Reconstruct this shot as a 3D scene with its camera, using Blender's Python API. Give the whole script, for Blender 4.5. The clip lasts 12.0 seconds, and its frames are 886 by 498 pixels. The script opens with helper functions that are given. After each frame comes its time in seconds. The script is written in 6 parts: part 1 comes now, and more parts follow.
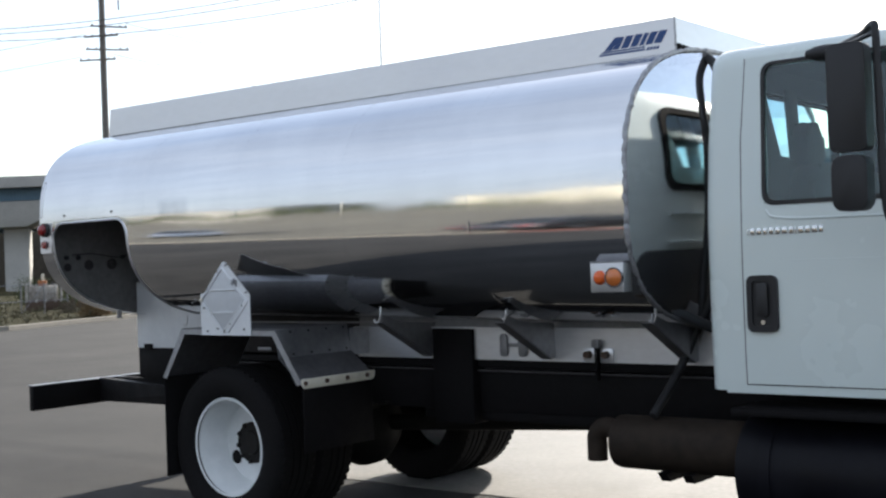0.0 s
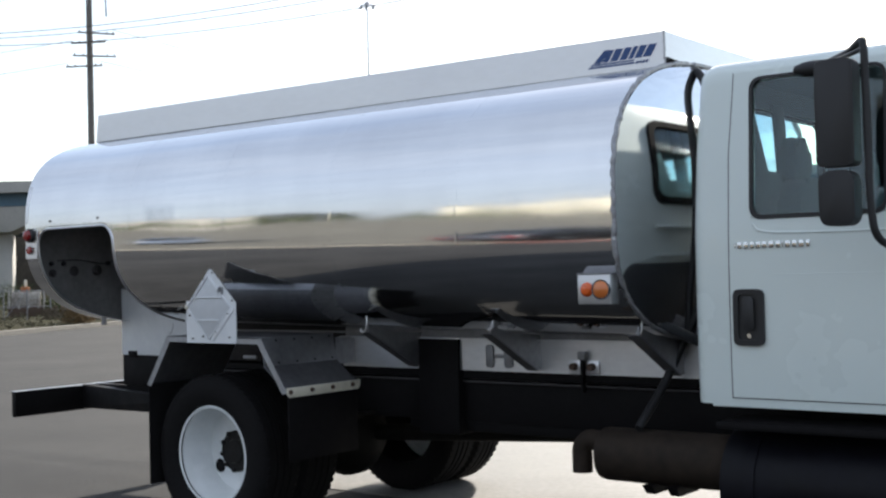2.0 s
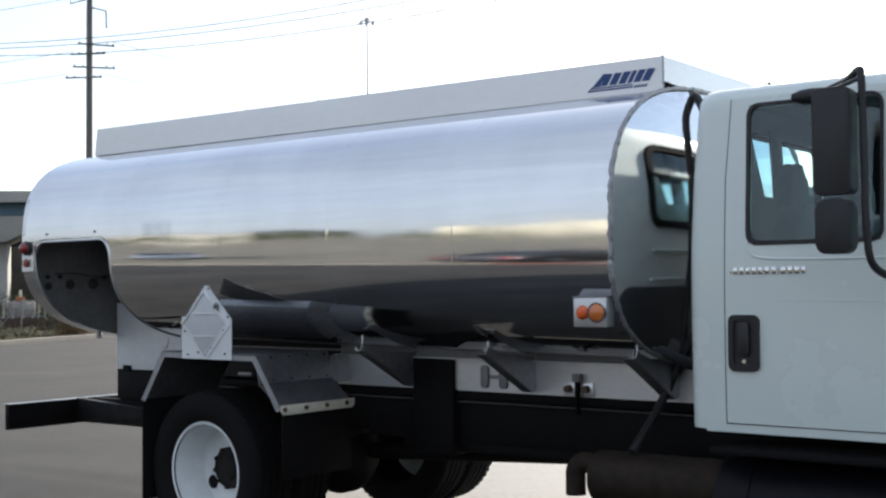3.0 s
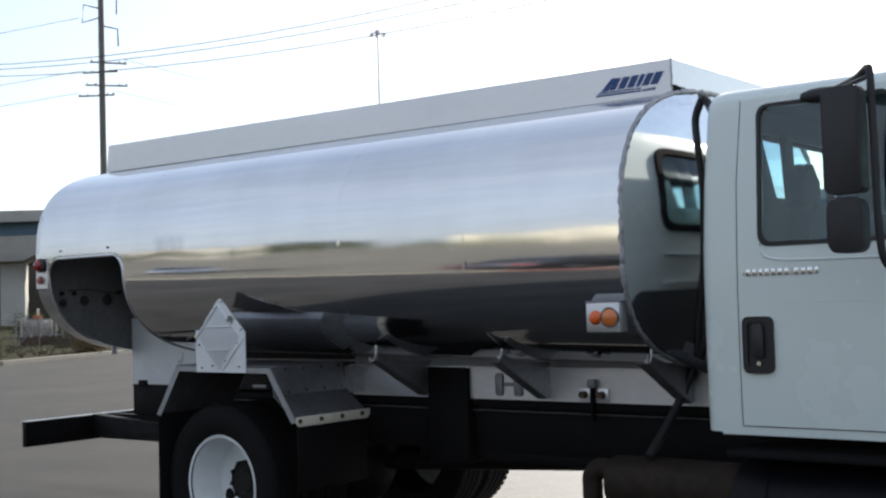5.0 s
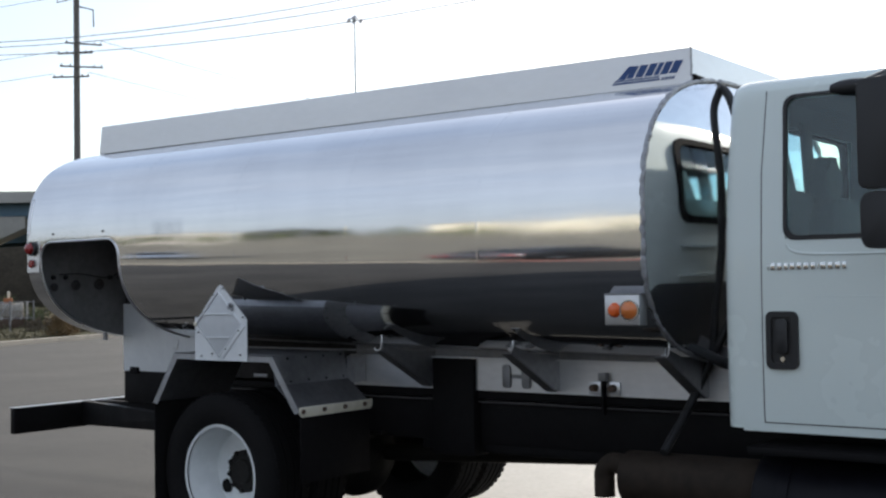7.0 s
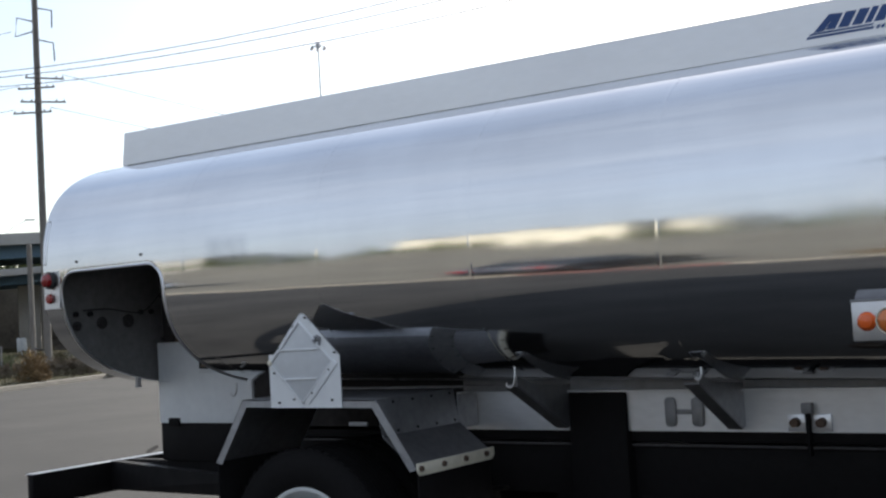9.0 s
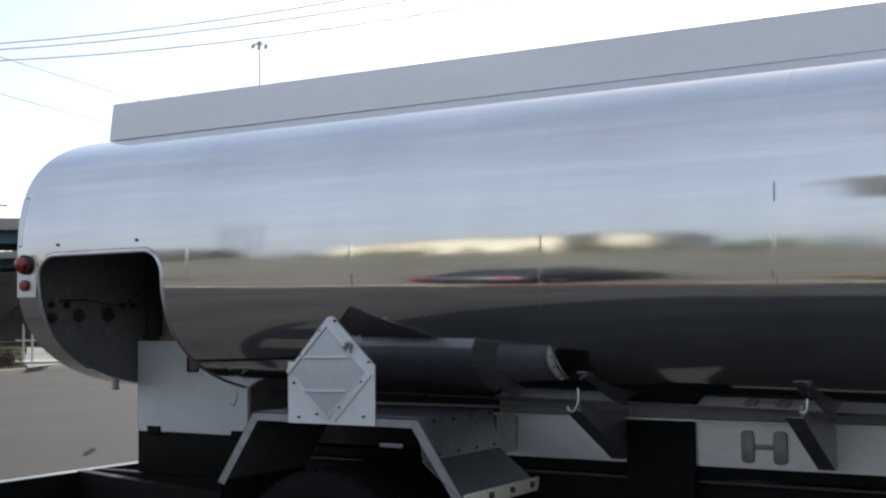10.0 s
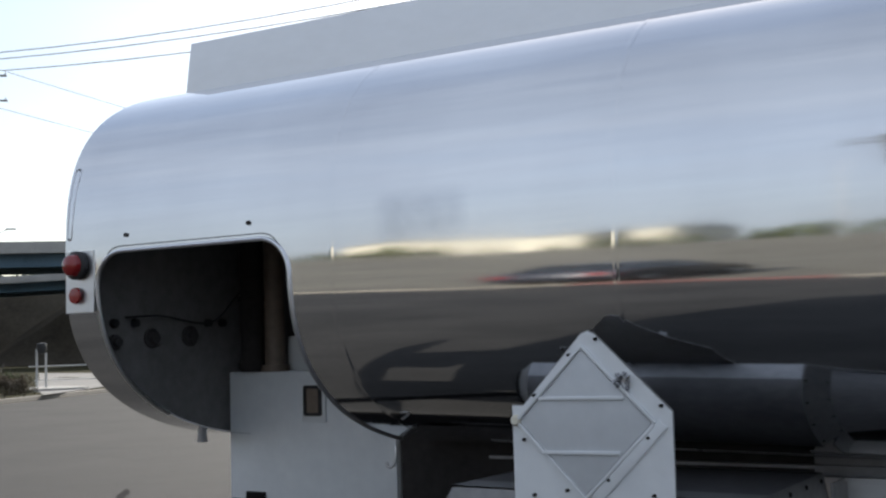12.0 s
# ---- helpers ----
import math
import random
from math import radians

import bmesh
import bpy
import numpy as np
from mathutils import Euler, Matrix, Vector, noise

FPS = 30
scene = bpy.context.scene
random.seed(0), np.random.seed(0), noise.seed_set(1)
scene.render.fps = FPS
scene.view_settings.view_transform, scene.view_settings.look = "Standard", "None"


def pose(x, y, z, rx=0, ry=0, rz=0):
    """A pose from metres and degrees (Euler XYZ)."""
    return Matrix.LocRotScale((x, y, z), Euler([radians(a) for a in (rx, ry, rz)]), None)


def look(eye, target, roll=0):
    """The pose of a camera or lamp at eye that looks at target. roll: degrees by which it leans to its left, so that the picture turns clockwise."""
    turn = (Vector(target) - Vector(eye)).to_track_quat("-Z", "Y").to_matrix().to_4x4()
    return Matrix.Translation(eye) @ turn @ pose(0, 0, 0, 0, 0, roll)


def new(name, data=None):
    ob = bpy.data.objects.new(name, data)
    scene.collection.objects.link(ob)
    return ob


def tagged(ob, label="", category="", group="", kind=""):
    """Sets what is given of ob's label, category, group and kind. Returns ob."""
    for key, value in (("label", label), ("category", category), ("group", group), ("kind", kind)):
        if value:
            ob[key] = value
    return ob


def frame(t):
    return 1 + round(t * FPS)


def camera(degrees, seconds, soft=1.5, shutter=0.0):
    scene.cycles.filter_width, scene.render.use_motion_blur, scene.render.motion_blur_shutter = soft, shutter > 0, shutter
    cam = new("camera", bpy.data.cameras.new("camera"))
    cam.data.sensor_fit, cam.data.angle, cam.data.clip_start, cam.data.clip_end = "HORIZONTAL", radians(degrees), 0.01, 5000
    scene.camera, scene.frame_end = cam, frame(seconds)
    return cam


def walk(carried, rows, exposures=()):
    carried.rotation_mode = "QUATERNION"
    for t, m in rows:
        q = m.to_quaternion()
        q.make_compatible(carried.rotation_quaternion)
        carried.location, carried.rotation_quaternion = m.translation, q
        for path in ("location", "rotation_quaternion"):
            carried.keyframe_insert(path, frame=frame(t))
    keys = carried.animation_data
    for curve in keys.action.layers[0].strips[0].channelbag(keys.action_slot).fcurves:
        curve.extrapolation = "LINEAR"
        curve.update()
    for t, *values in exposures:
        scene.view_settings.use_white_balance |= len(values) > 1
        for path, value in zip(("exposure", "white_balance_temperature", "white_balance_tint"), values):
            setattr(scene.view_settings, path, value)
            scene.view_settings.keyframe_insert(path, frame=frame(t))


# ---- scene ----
cam = camera(40.7, 12.0, 2.4)
PATH = [
    (0, (5.613, -6.057, 1.563), (4.366, -4.493, 1.587), -2.1),
    (0.5, (5.612, -6.05, 1.556), (4.367, -4.484, 1.574), -1.8),
    (1, (5.612, -6.062, 1.555), (4.371, -4.493, 1.58), -2.1),
    (1.5, (5.614, -6.054, 1.561), (4.377, -4.483, 1.591), -2.2),
    (2, (5.603, -6.066, 1.558), (4.377, -4.487, 1.6), -1.4),
    (2.5, (5.608, -6.056, 1.566), (4.387, -4.473, 1.62), -0.7),
    (3, (5.607, -6.077, 1.579), (4.387, -4.494, 1.648), -0.5),
    (3.5, (5.608, -6.071, 1.573), (4.381, -4.494, 1.655), -0.9),
    (5.5, (5.618, -6.058, 1.568), (4.378, -4.491, 1.654), -1.7),
    (6, (5.611, -6.078, 1.572), (4.375, -4.508, 1.657), -1.5),
    (6.5, (5.546, -6.106, 1.582), (4.327, -4.522, 1.656), -1.1),
    (8.5, (4.335, -5.692, 1.582), (3.188, -4.055, 1.664), -2.1),
    (9, (3.903, -5.484, 1.576), (2.756, -3.849, 1.686), -3.3),
    (9.5, (3.477, -5.361, 1.564), (2.327, -3.728, 1.666), -0.0),
    (10, (3.076, -5.222, 1.591), (2.035, -3.519, 1.713), -0.6),
    (10.5, (2.684, -4.91, 1.596), (1.528, -3.284, 1.739), -2.2),
    (11, (2.258, -4.681, 1.571), (1.172, -3.009, 1.724), -0.2),
    (11.5, (1.82, -4.374, 1.603), (0.795, -2.661, 1.737), -1.3),
    (12, (1.417, -4.05, 1.608), (0.367, -2.354, 1.76), -1.6),
]
walk(cam, [(t, look(eye, target, roll)) for t, eye, target, roll in PATH], [(0.0, 0.85), (1.0, 0.88), (2.5, 0.80), (3.5, 0.70), (5.5, 0.64), (6.5, 0.63), (8.5, 0.57), (9.0, 0.60), (9.5, 0.52), (10.5, 0.45), (11.5, 0.45), (12.0, 0.50)])

# ---------------------------------------------------------------- world and sun
SUN_AZ, SUN_EL = 107.0, 26.5      # degrees, counter-clockwise from +x
world = bpy.data.worlds.new("sky")
scene.world = world
world.use_nodes = True
wn = world.node_tree
sky = wn.nodes.new("ShaderNodeTexSky")
sky.sky_type = "NISHITA"
sky.sun_disc = False
sky.sun_elevation = radians(SUN_EL)
sky.sun_rotation = radians(90.0 - SUN_AZ)
sky.air_density, sky.dust_density, sky.ozone_density = 1.0, 1.0, 1.0
wn.nodes["Background"].inputs[1].default_value = 0.133
# thin uneven high cloud over the clear sky
wco = wn.nodes.new("ShaderNodeTexCoord")
wmp = wn.nodes.new("ShaderNodeMapping")
wmp.inputs["Scale"].default_value = (1.0, 1.6, 3.0)
wn.links.new(wco.outputs["Generated"], wmp.inputs[0])
cloud = wn.nodes.new("ShaderNodeTexNoise")
cloud.inputs["Scale"].default_value, cloud.inputs["Detail"].default_value, cloud.inputs["Roughness"].default_value = 2.2, 6.0, 0.6
wn.links.new(wmp.outputs[0], cloud.inputs["Vector"])
veil = wn.nodes.new("ShaderNodeMapRange")
veil.inputs[1].default_value, veil.inputs[2].default_value, veil.inputs[3].default_value, veil.inputs[4].default_value = 0.30, 0.75, 0.42, 0.64
wn.links.new(cloud.outputs[0], veil.inputs[0])
wmix = wn.nodes.new("ShaderNodeMixRGB")
wmix.inputs[2].default_value = (3.75, 4.15, 4.85, 1)
wsep = wn.nodes.new("ShaderNodeSeparateXYZ")
wn.links.new(wco.outputs["Generated"], wsep.inputs[0])
thick = wn.nodes.new("ShaderNodeMath")
thick.operation = "MULTIPLY_ADD"
thick.inputs[1].default_value = -0.25
wn.links.new(wsep.outputs["Y"], thick.inputs[0])
wn.links.new(veil.outputs[0], thick.inputs[2])
wn.links.new(thick.outputs[0], wmix.inputs[0])
wn.links.new(sky.outputs[0], wmix.inputs[1])
# dull haze low over the horizon
low = wn.nodes.new("ShaderNodeMath")
low.operation, low.use_clamp = "SUBTRACT", True
low.inputs[0].default_value = 1.0
wn.links.new(wsep.outputs["Z"], low.inputs[1])
fall = wn.nodes.new("ShaderNodeMath")
fall.operation = "POWER"
fall.inputs[1].default_value = 4.0
wn.links.new(low.outputs[0], fall.inputs[0])
# thinner towards the sun, where the haze is lit through
toward = wn.nodes.new("ShaderNodeVectorMath")
toward.operation = "DOT_PRODUCT"
toward.inputs[1].default_value = (math.cos(radians(SUN_AZ)), math.sin(radians(SUN_AZ)), 0.0)
wn.links.new(wco.outputs["Generated"], toward.inputs[0])
away = wn.nodes.new("ShaderNodeMapRange")
away.inputs[1].default_value, away.inputs[2].default_value, away.inputs[3].default_value, away.inputs[4].default_value = -0.6, 0.5, 0.8, 0.0
wn.links.new(toward.outputs["Value"], away.inputs[0])
share = wn.nodes.new("ShaderNodeMath")
share.operation = "MULTIPLY"
wn.links.new(away.outputs[0], share.inputs[1])
wn.links.new(fall.outputs[0], share.inputs[0])
haze = wn.nodes.new("ShaderNodeMixRGB")
haze.inputs[2].default_value = (2.45, 2.6, 2.9, 1)
wn.links.new(share.outputs[0], haze.inputs[0])
wn.links.new(wmix.outputs[0], haze.inputs[1])
wn.links.new(haze.outputs[0], wn.nodes["Background"].inputs[0])

sun_data = bpy.data.lights.new("sun", "SUN")
sun_data.energy, sun_data.angle, sun_data.color = 5.0, radians(0.6), (1.0, 0.94, 0.85)
sun = new("sun", sun_data)
_e, _a = radians(SUN_EL), radians(SUN_AZ)
sun.matrix_world = look((0, 0, 40), (-math.cos(_a) * math.cos(_e), -math.sin(_a) * math.cos(_e), 40 - math.sin(_e)))


# ---------------------------------------------------------------- materials
def ramp(nt, fac, stops):
    n = nt.nodes.new("ShaderNodeValToRGB")
    els = n.color_ramp.elements
    while len(els) < len(stops):
        els.new(0.5)
    for el, (p, c) in zip(els, stops):
        el.position = p
        el.color = (*c, 1) if len(c) == 3 else c
    nt.links.new(fac, n.inputs[0])
    return n.outputs[0]


def noise_tex(nt, vec, scale, detail=4.0, rough=0.55):
    n = nt.nodes.new("ShaderNodeTexNoise")
    n.inputs["Scale"].default_value, n.inputs["Detail"].default_value, n.inputs["Roughness"].default_value = scale, detail, rough
    nt.links.new(vec, n.inputs["Vector"])
    return n.outputs[0]


def material(name, dark, light, rough=(0.4, 0.6), metal=0.0, grain=30.0, blotch=2.0, bump=0.05, depth=0.002, stretch=(1, 1, 1),
             coat=0.0, spec=0.5, island=0.0):
    """Two scales of noise drive colour, roughness and relief, in metres."""
    m = bpy.data.materials.new(name)
    m.use_nodes = True
    nt = m.node_tree
    b = nt.nodes["Principled BSDF"]
    tc = nt.nodes.new("ShaderNodeTexCoord")
    mp = nt.nodes.new("ShaderNodeMapping")
    mp.inputs["Scale"].default_value = stretch
    nt.links.new(tc.outputs["Object"], mp.inputs[0])
    fine = noise_tex(nt, mp.outputs[0], grain, 5.0, 0.6)
    wide = noise_tex(nt, mp.outputs[0], blotch, 5.0, 0.6)
    mix = nt.nodes.new("ShaderNodeMath")
    mix.operation = "MULTIPLY_ADD"
    mix.inputs[1].default_value = 0.4
    nt.links.new(fine, mix.inputs[0])
    half = nt.nodes.new("ShaderNodeMath")
    half.operation = "MULTIPLY"
    half.inputs[1].default_value = 0.6
    nt.links.new(wide, half.inputs[0])
    nt.links.new(half.outputs[0], mix.inputs[2])
    fac = mix.outputs[0]
    if island:
        g = nt.nodes.new("ShaderNodeNewGeometry")
        add = nt.nodes.new("ShaderNodeMath")
        add.operation = "MULTIPLY_ADD"
        add.inputs[1].default_value = island
        nt.links.new(g.outputs["Random Per Island"], add.inputs[0])
        nt.links.new(fac, add.inputs[2])
        fac = add.outputs[0]
    nt.links.new(ramp(nt, fac, [(0.3, dark), (0.7 + island, light)]), b.inputs["Base Color"])
    rr = nt.nodes.new("ShaderNodeMapRange")
    rr.inputs[1].default_value, rr.inputs[2].default_value = 0.3, 0.7
    rr.inputs[3].default_value, rr.inputs[4].default_value = rough
    nt.links.new(wide, rr.inputs[0])
    nt.links.new(rr.outputs[0], b.inputs["Roughness"])
    b.inputs["Metallic"].default_value = metal
    b.inputs["Specular IOR Level"].default_value = spec
    b.inputs["Coat Weight"].default_value = coat
    b.inputs["Coat Roughness"].default_value = 0.08
    if bump:
        bp = nt.nodes.new("ShaderNodeBump")
        bp.inputs["Strength"].default_value, bp.inputs["Distance"].default_value = bump, depth
        nt.links.new(fine, bp.inputs["Height"])
        nt.links.new(bp.outputs[0], b.inputs["Normal"])
    return m


def polished_metal():
    """Polished aluminium with rolling waves, long buffing streaks and dull patches."""
    m = bpy.data.materials.new("polished_aluminium")
    m.use_nodes = True
    nt = m.node_tree
    b = nt.nodes["Principled BSDF"]
    tc = nt.nodes.new("ShaderNodeTexCoord")

    def mapped(s):
        mp = nt.nodes.new("ShaderNodeMapping")
        mp.inputs["Scale"].default_value = s
        nt.links.new(tc.outputs["Object"], mp.inputs[0])
        return mp.outputs[0]
    wave = noise_tex(nt, mapped((1.2, 1, 3.0)), 0.9, 2.0, 0.4)
    streak = noise_tex(nt, mapped((0.35, 3, 9.0)), 2.2, 5.0, 0.6)
    dull = noise_tex(nt, mapped((1, 1, 1.5)), 1.3, 4.0, 0.6)
    smear = noise_tex(nt, mapped((1.5, 1, 0.9)), 1.1, 3.0, 0.55)
    tone = nt.nodes.new("ShaderNodeMixRGB")
    tone.blend_type = "MULTIPLY"
    tone.inputs[0].default_value = 1.0
    nt.links.new(ramp(nt, streak, [(0.25, (0.76, 0.77, 0.785)), (0.75, (0.83, 0.84, 0.85))]), tone.inputs[1])
    nt.links.new(ramp(nt, smear, [(0.30, (0.89, 0.89, 0.895)), (0.68, (1.0, 1.0, 1.0))]), tone.inputs[2])
    nt.links.new(tone.outputs[0], b.inputs["Base Color"])
    rr = nt.nodes.new("ShaderNodeMapRange")
    rr.inputs[1].default_value, rr.inputs[2].default_value, rr.inputs[3].default_value, rr.inputs[4].default_value = 0.3, 0.75, 0.045, 0.12
    nt.links.new(dull, rr.inputs[0])
    # scuffed square low on the side, where a sign was once stuck
    place = nt.nodes.new("ShaderNodeSeparateXYZ")
    nt.links.new(tc.outputs["Object"], place.inputs[0])
    fuzz = noise_tex(nt, mapped((1, 1, 1)), 9.0, 3.0, 0.6)
    scuff = None
    for axis, mid, half, soft in (("X", -0.40, 0.14, 0.035), ("Z", 1.965, 0.062, 0.035)):
        away = nt.nodes.new("ShaderNodeMath")
        away.operation = "SUBTRACT"
        nt.links.new(place.outputs[axis], away.inputs[0])
        away.inputs[1].default_value = mid
        size = nt.nodes.new("ShaderNodeMath")
        size.operation = "ABSOLUTE"
        nt.links.new(away.outputs[0], size.inputs[0])
        edge = nt.nodes.new("ShaderNodeMapRange")
        edge.interpolation_type = "SMOOTHSTEP"
        edge.inputs[1].default_value, edge.inputs[2].default_value, edge.inputs[3].default_value, edge.inputs[4].default_value = half - soft, half + soft, 1.0, 0.0
        nt.links.new(size.outputs[0], edge.inputs[0])
        if scuff is None:
            scuff = edge.outputs[0]
        else:
            both = nt.nodes.new("ShaderNodeMath")
            both.operation = "MULTIPLY"
            nt.links.new(scuff, both.inputs[0])
            nt.links.new(edge.outputs[0], both.inputs[1])
            scuff = both.outputs[0]
    worn = nt.nodes.new("ShaderNodeMath")
    worn.operation = "MULTIPLY"
    nt.links.new(scuff, worn.inputs[0])
    nt.links.new(fuzz, worn.inputs[1])
    stain = nt.nodes.new("ShaderNodeMixRGB")
    stain.blend_type = "MULTIPLY"
    stain.inputs[2].default_value = (0.70, 0.71, 0.74, 1)
    nt.links.new(worn.outputs[0], stain.inputs[0])
    nt.links.new(tone.outputs[0], stain.inputs[1])
    nt.links.new(stain.outputs[0], b.inputs["Base Color"])
    geo = nt.nodes.new("ShaderNodeNewGeometry")
    gs = nt.nodes.new("ShaderNodeSeparateXYZ")
    nt.links.new(geo.outputs["Normal"], gs.inputs[0])
    dust = nt.nodes.new("ShaderNodeMapRange")
    dust.interpolation_type = "SMOOTHSTEP"
    dust.inputs[1].default_value, dust.inputs[2].default_value, dust.inputs[3].default_value, dust.inputs[4].default_value = 0.88, 0.99, 0.0, 0.20
    nt.links.new(gs.outputs["Z"], dust.inputs[0])
    rsum = nt.nodes.new("ShaderNodeMath")
    nt.links.new(rr.outputs[0], rsum.inputs[0])
    nt.links.new(dust.outputs[0], rsum.inputs[1])
    nt.links.new(rsum.outputs[0], b.inputs["Roughness"])
    b.inputs["Metallic"].default_value = 1.0
    b1 = nt.nodes.new("ShaderNodeBump")
    b1.inputs["Strength"].default_value, b1.inputs["Distance"].default_value = 0.30, 0.006
    nt.links.new(wave, b1.inputs["Height"])
    b2 = nt.nodes.new("ShaderNodeBump")
    b2.inputs["Strength"].default_value, b2.inputs["Distance"].default_value = 0.05, 0.001
    nt.links.new(streak, b2.inputs["Height"])
    nt.links.new(b1.outputs[0], b2.inputs["Normal"])
    nt.links.new(b2.outputs[0], b.inputs["Normal"])
    return m


def lens_material(name, colour):
    m = material(name, tuple(c * 0.8 for c in colour), colour, (0.12, 0.25), 0.0, 60, 8, 0.25, 0.002)
    b = m.node_tree.nodes["Principled BSDF"]
    b.inputs["Coat Weight"].default_value = 0.6
    return m


def glass_material(name, tint, alpha):
    """Tinted pane: part mirror, part clear, gloss by Fresnel."""
    m = bpy.data.materials.new(name)
    m.use_nodes = True
    nt = m.node_tree
    nt.nodes.remove(nt.nodes["Principled BSDF"])
    out = nt.nodes["Material Output"]
    tr = nt.nodes.new("ShaderNodeBsdfTransparent")
    tr.inputs[0].default_value = (*[math.sqrt(t * alpha) for t in tint], 1)
    gl = nt.nodes.new("ShaderNodeBsdfGlossy")
    gl.inputs["Roughness"].default_value = 0.02
    lw = nt.nodes.new("ShaderNodeLayerWeight")
    lw.inputs[0].default_value = 0.5
    pw = nt.nodes.new("ShaderNodeMath")
    pw.operation = "POWER"
    pw.inputs[1].default_value = 5.0
    nt.links.new(lw.outputs["Facing"], pw.inputs[0])
    fr = nt.nodes.new("ShaderNodeMath")
    fr.operation = "MULTIPLY_ADD"
    fr.inputs[1].default_value, fr.inputs[2].default_value = 0.9, 0.055
    nt.links.new(pw.outputs[0], fr.inputs[0])
    mx = nt.nodes.new("ShaderNodeMixShader")
    nt.links.new(fr.outputs[0], mx.inputs[0])
    nt.links.new(tr.outputs[0], mx.inputs[1])
    nt.links.new(gl.outputs[0], mx.inputs[2])
    nt.links.new(mx.outputs[0], out.inputs[0])
    return m


ALU = polished_metal()
SHEET = material("brushed_aluminium_sheet", (0.68, 0.69, 0.71), (0.75, 0.76, 0.785), (0.30, 0.46), 1.0, 12, 1.2, 0.0, 0.001, (1, 1, 3))
SILL = material("weathered_sill_aluminium", (0.55, 0.555, 0.565), (0.71, 0.715, 0.725), (0.36, 0.55), 1.0, 12, 1.2, 0.05, 0.001, (1, 1, 3))
GREYAL = material("dark_oxidised_aluminium", (0.17, 0.17, 0.178), (0.31, 0.31, 0.32), (0.4, 0.6), 0.7, 25, 3.0, 0.12, 0.002)
DULL = material("dull_aluminium_plate", (0.26, 0.265, 0.28), (0.46, 0.47, 0.49), (0.38, 0.6), 0.9, 25, 3.0, 0.12, 0.002)
# matt near-black for the fender underside, rear cradle plate and drop pipe
DARKMATT = material("dark_matt_finish", (0.020, 0.018, 0.018), (0.050, 0.046, 0.045), (0.8, 0.95), 0.0, 25, 3.0, 0.2, 0.002, spec=0.12)
FENDER = material("dark_fender_sheet", (0.10, 0.10, 0.106), (0.20, 0.20, 0.21), (0.4, 0.6), 0.65, 25, 3.0, 0.12, 0.002)
PRIMER = material("grey_primed_panel", (0.125, 0.123, 0.122), (0.265, 0.26, 0.258), (0.6, 0.85), 0.0, 25, 2.0, 0.15, 0.002)
WELD = material("weld_bead", (0.20, 0.20, 0.21), (0.55, 0.56, 0.58), (0.4, 0.7), 0.9, 60, 20, 0.9, 0.006)
PLATE = material("white_painted_plate", (0.66, 0.68, 0.70), (0.78, 0.80, 0.81), (0.35, 0.5), 0.0, 20, 3, 0.05, 0.001)
WHITE = material("white_cab_paint", (0.680, 0.755, 0.735), (0.715, 0.79, 0.765), (0.22, 0.32), 0.0, 3, 0.8, 0.0, 0.001, coat=0.5)
# darker copy of PLATE: shade of the flip panel inside its bright edges
DIMPLATE = material("shaded_flip_panel", (0.52, 0.54, 0.56), (0.62, 0.64, 0.66), (0.35, 0.5), 0.0, 20, 3, 0.05, 0.001)
RIMW = material("white_wheel_paint", (0.66, 0.69, 0.69), (0.82, 0.84, 0.84), (0.3, 0.5), 0.0, 14, 4, 0.06, 0.001)
BLACK = material("black_chassis_paint", (0.004, 0.0036, 0.0040), (0.010, 0.0092, 0.0098), (0.55, 0.8), 0.0, 25, 4, 0.2, 0.002, spec=0.12)
FUEL = material("blue_black_tank_paint", (0.003, 0.003, 0.0045), (0.007, 0.007, 0.011), (0.4, 0.6), 0.0, 25, 4, 0.1, 0.001, coat=0.02, spec=0.15)
STEEL = material("grimy_steel", (0.006, 0.0055, 0.005), (0.022, 0.020, 0.018), (0.5, 0.8), 0.1, 30, 5, 0.4, 0.004, spec=0.25)
EXH = material("heat_stained_muffler_steel", (0.016, 0.012, 0.0095), (0.048, 0.036, 0.027), (0.6, 0.85), 0.1, 18, 4, 0.2, 0.002, spec=0.15)
DUSTY = material("dusty_steel_edge", (0.035, 0.033, 0.034), (0.085, 0.080, 0.080), (0.6, 0.85), 0.0, 25, 4, 0.2, 0.002, spec=0.2)
RUBBER = material("tyre_rubber", (0.006, 0.0057, 0.006), (0.014, 0.0132, 0.0136), (0.75, 0.95), 0.0, 45, 5, 0.3, 0.002, spec=0.12)
HOSE = material("black_hose_rubber", (0.010, 0.010, 0.011), (0.022, 0.022, 0.023), (0.45, 0.65), 0.0, 60, 8, 0.2, 0.001)
PLASTIC = material("black_moulded_plastic", (0.010, 0.010, 0.011), (0.020, 0.020, 0.022), (0.45, 0.65), 0.0, 200, 5, 0.15, 0.0006)
CHROME = material("bright_chrome", (0.70, 0.71, 0.72), (0.80, 0.81, 0.82), (0.05, 0.12), 1.0, 30, 4, 0.0)
RED = lens_material("red_lamp_lens", (0.27, 0.010, 0.012))
AMBER = lens_material("amber_lamp_lens", (0.72, 0.20, 0.045))
ORANGE = lens_material("orange_lamp_lens", (0.85, 0.13, 0.015))
BLUE = material("blue_vinyl", (0.010, 0.045, 0.16), (0.014, 0.060, 0.20), (0.3, 0.4), 0.0, 30, 5, 0.0)
CREAM = material("cream_painted_bar", (0.56, 0.52, 0.41), (0.76, 0.72, 0.60), (0.45, 0.65), 0.0, 30, 6, 0.15, 0.002)
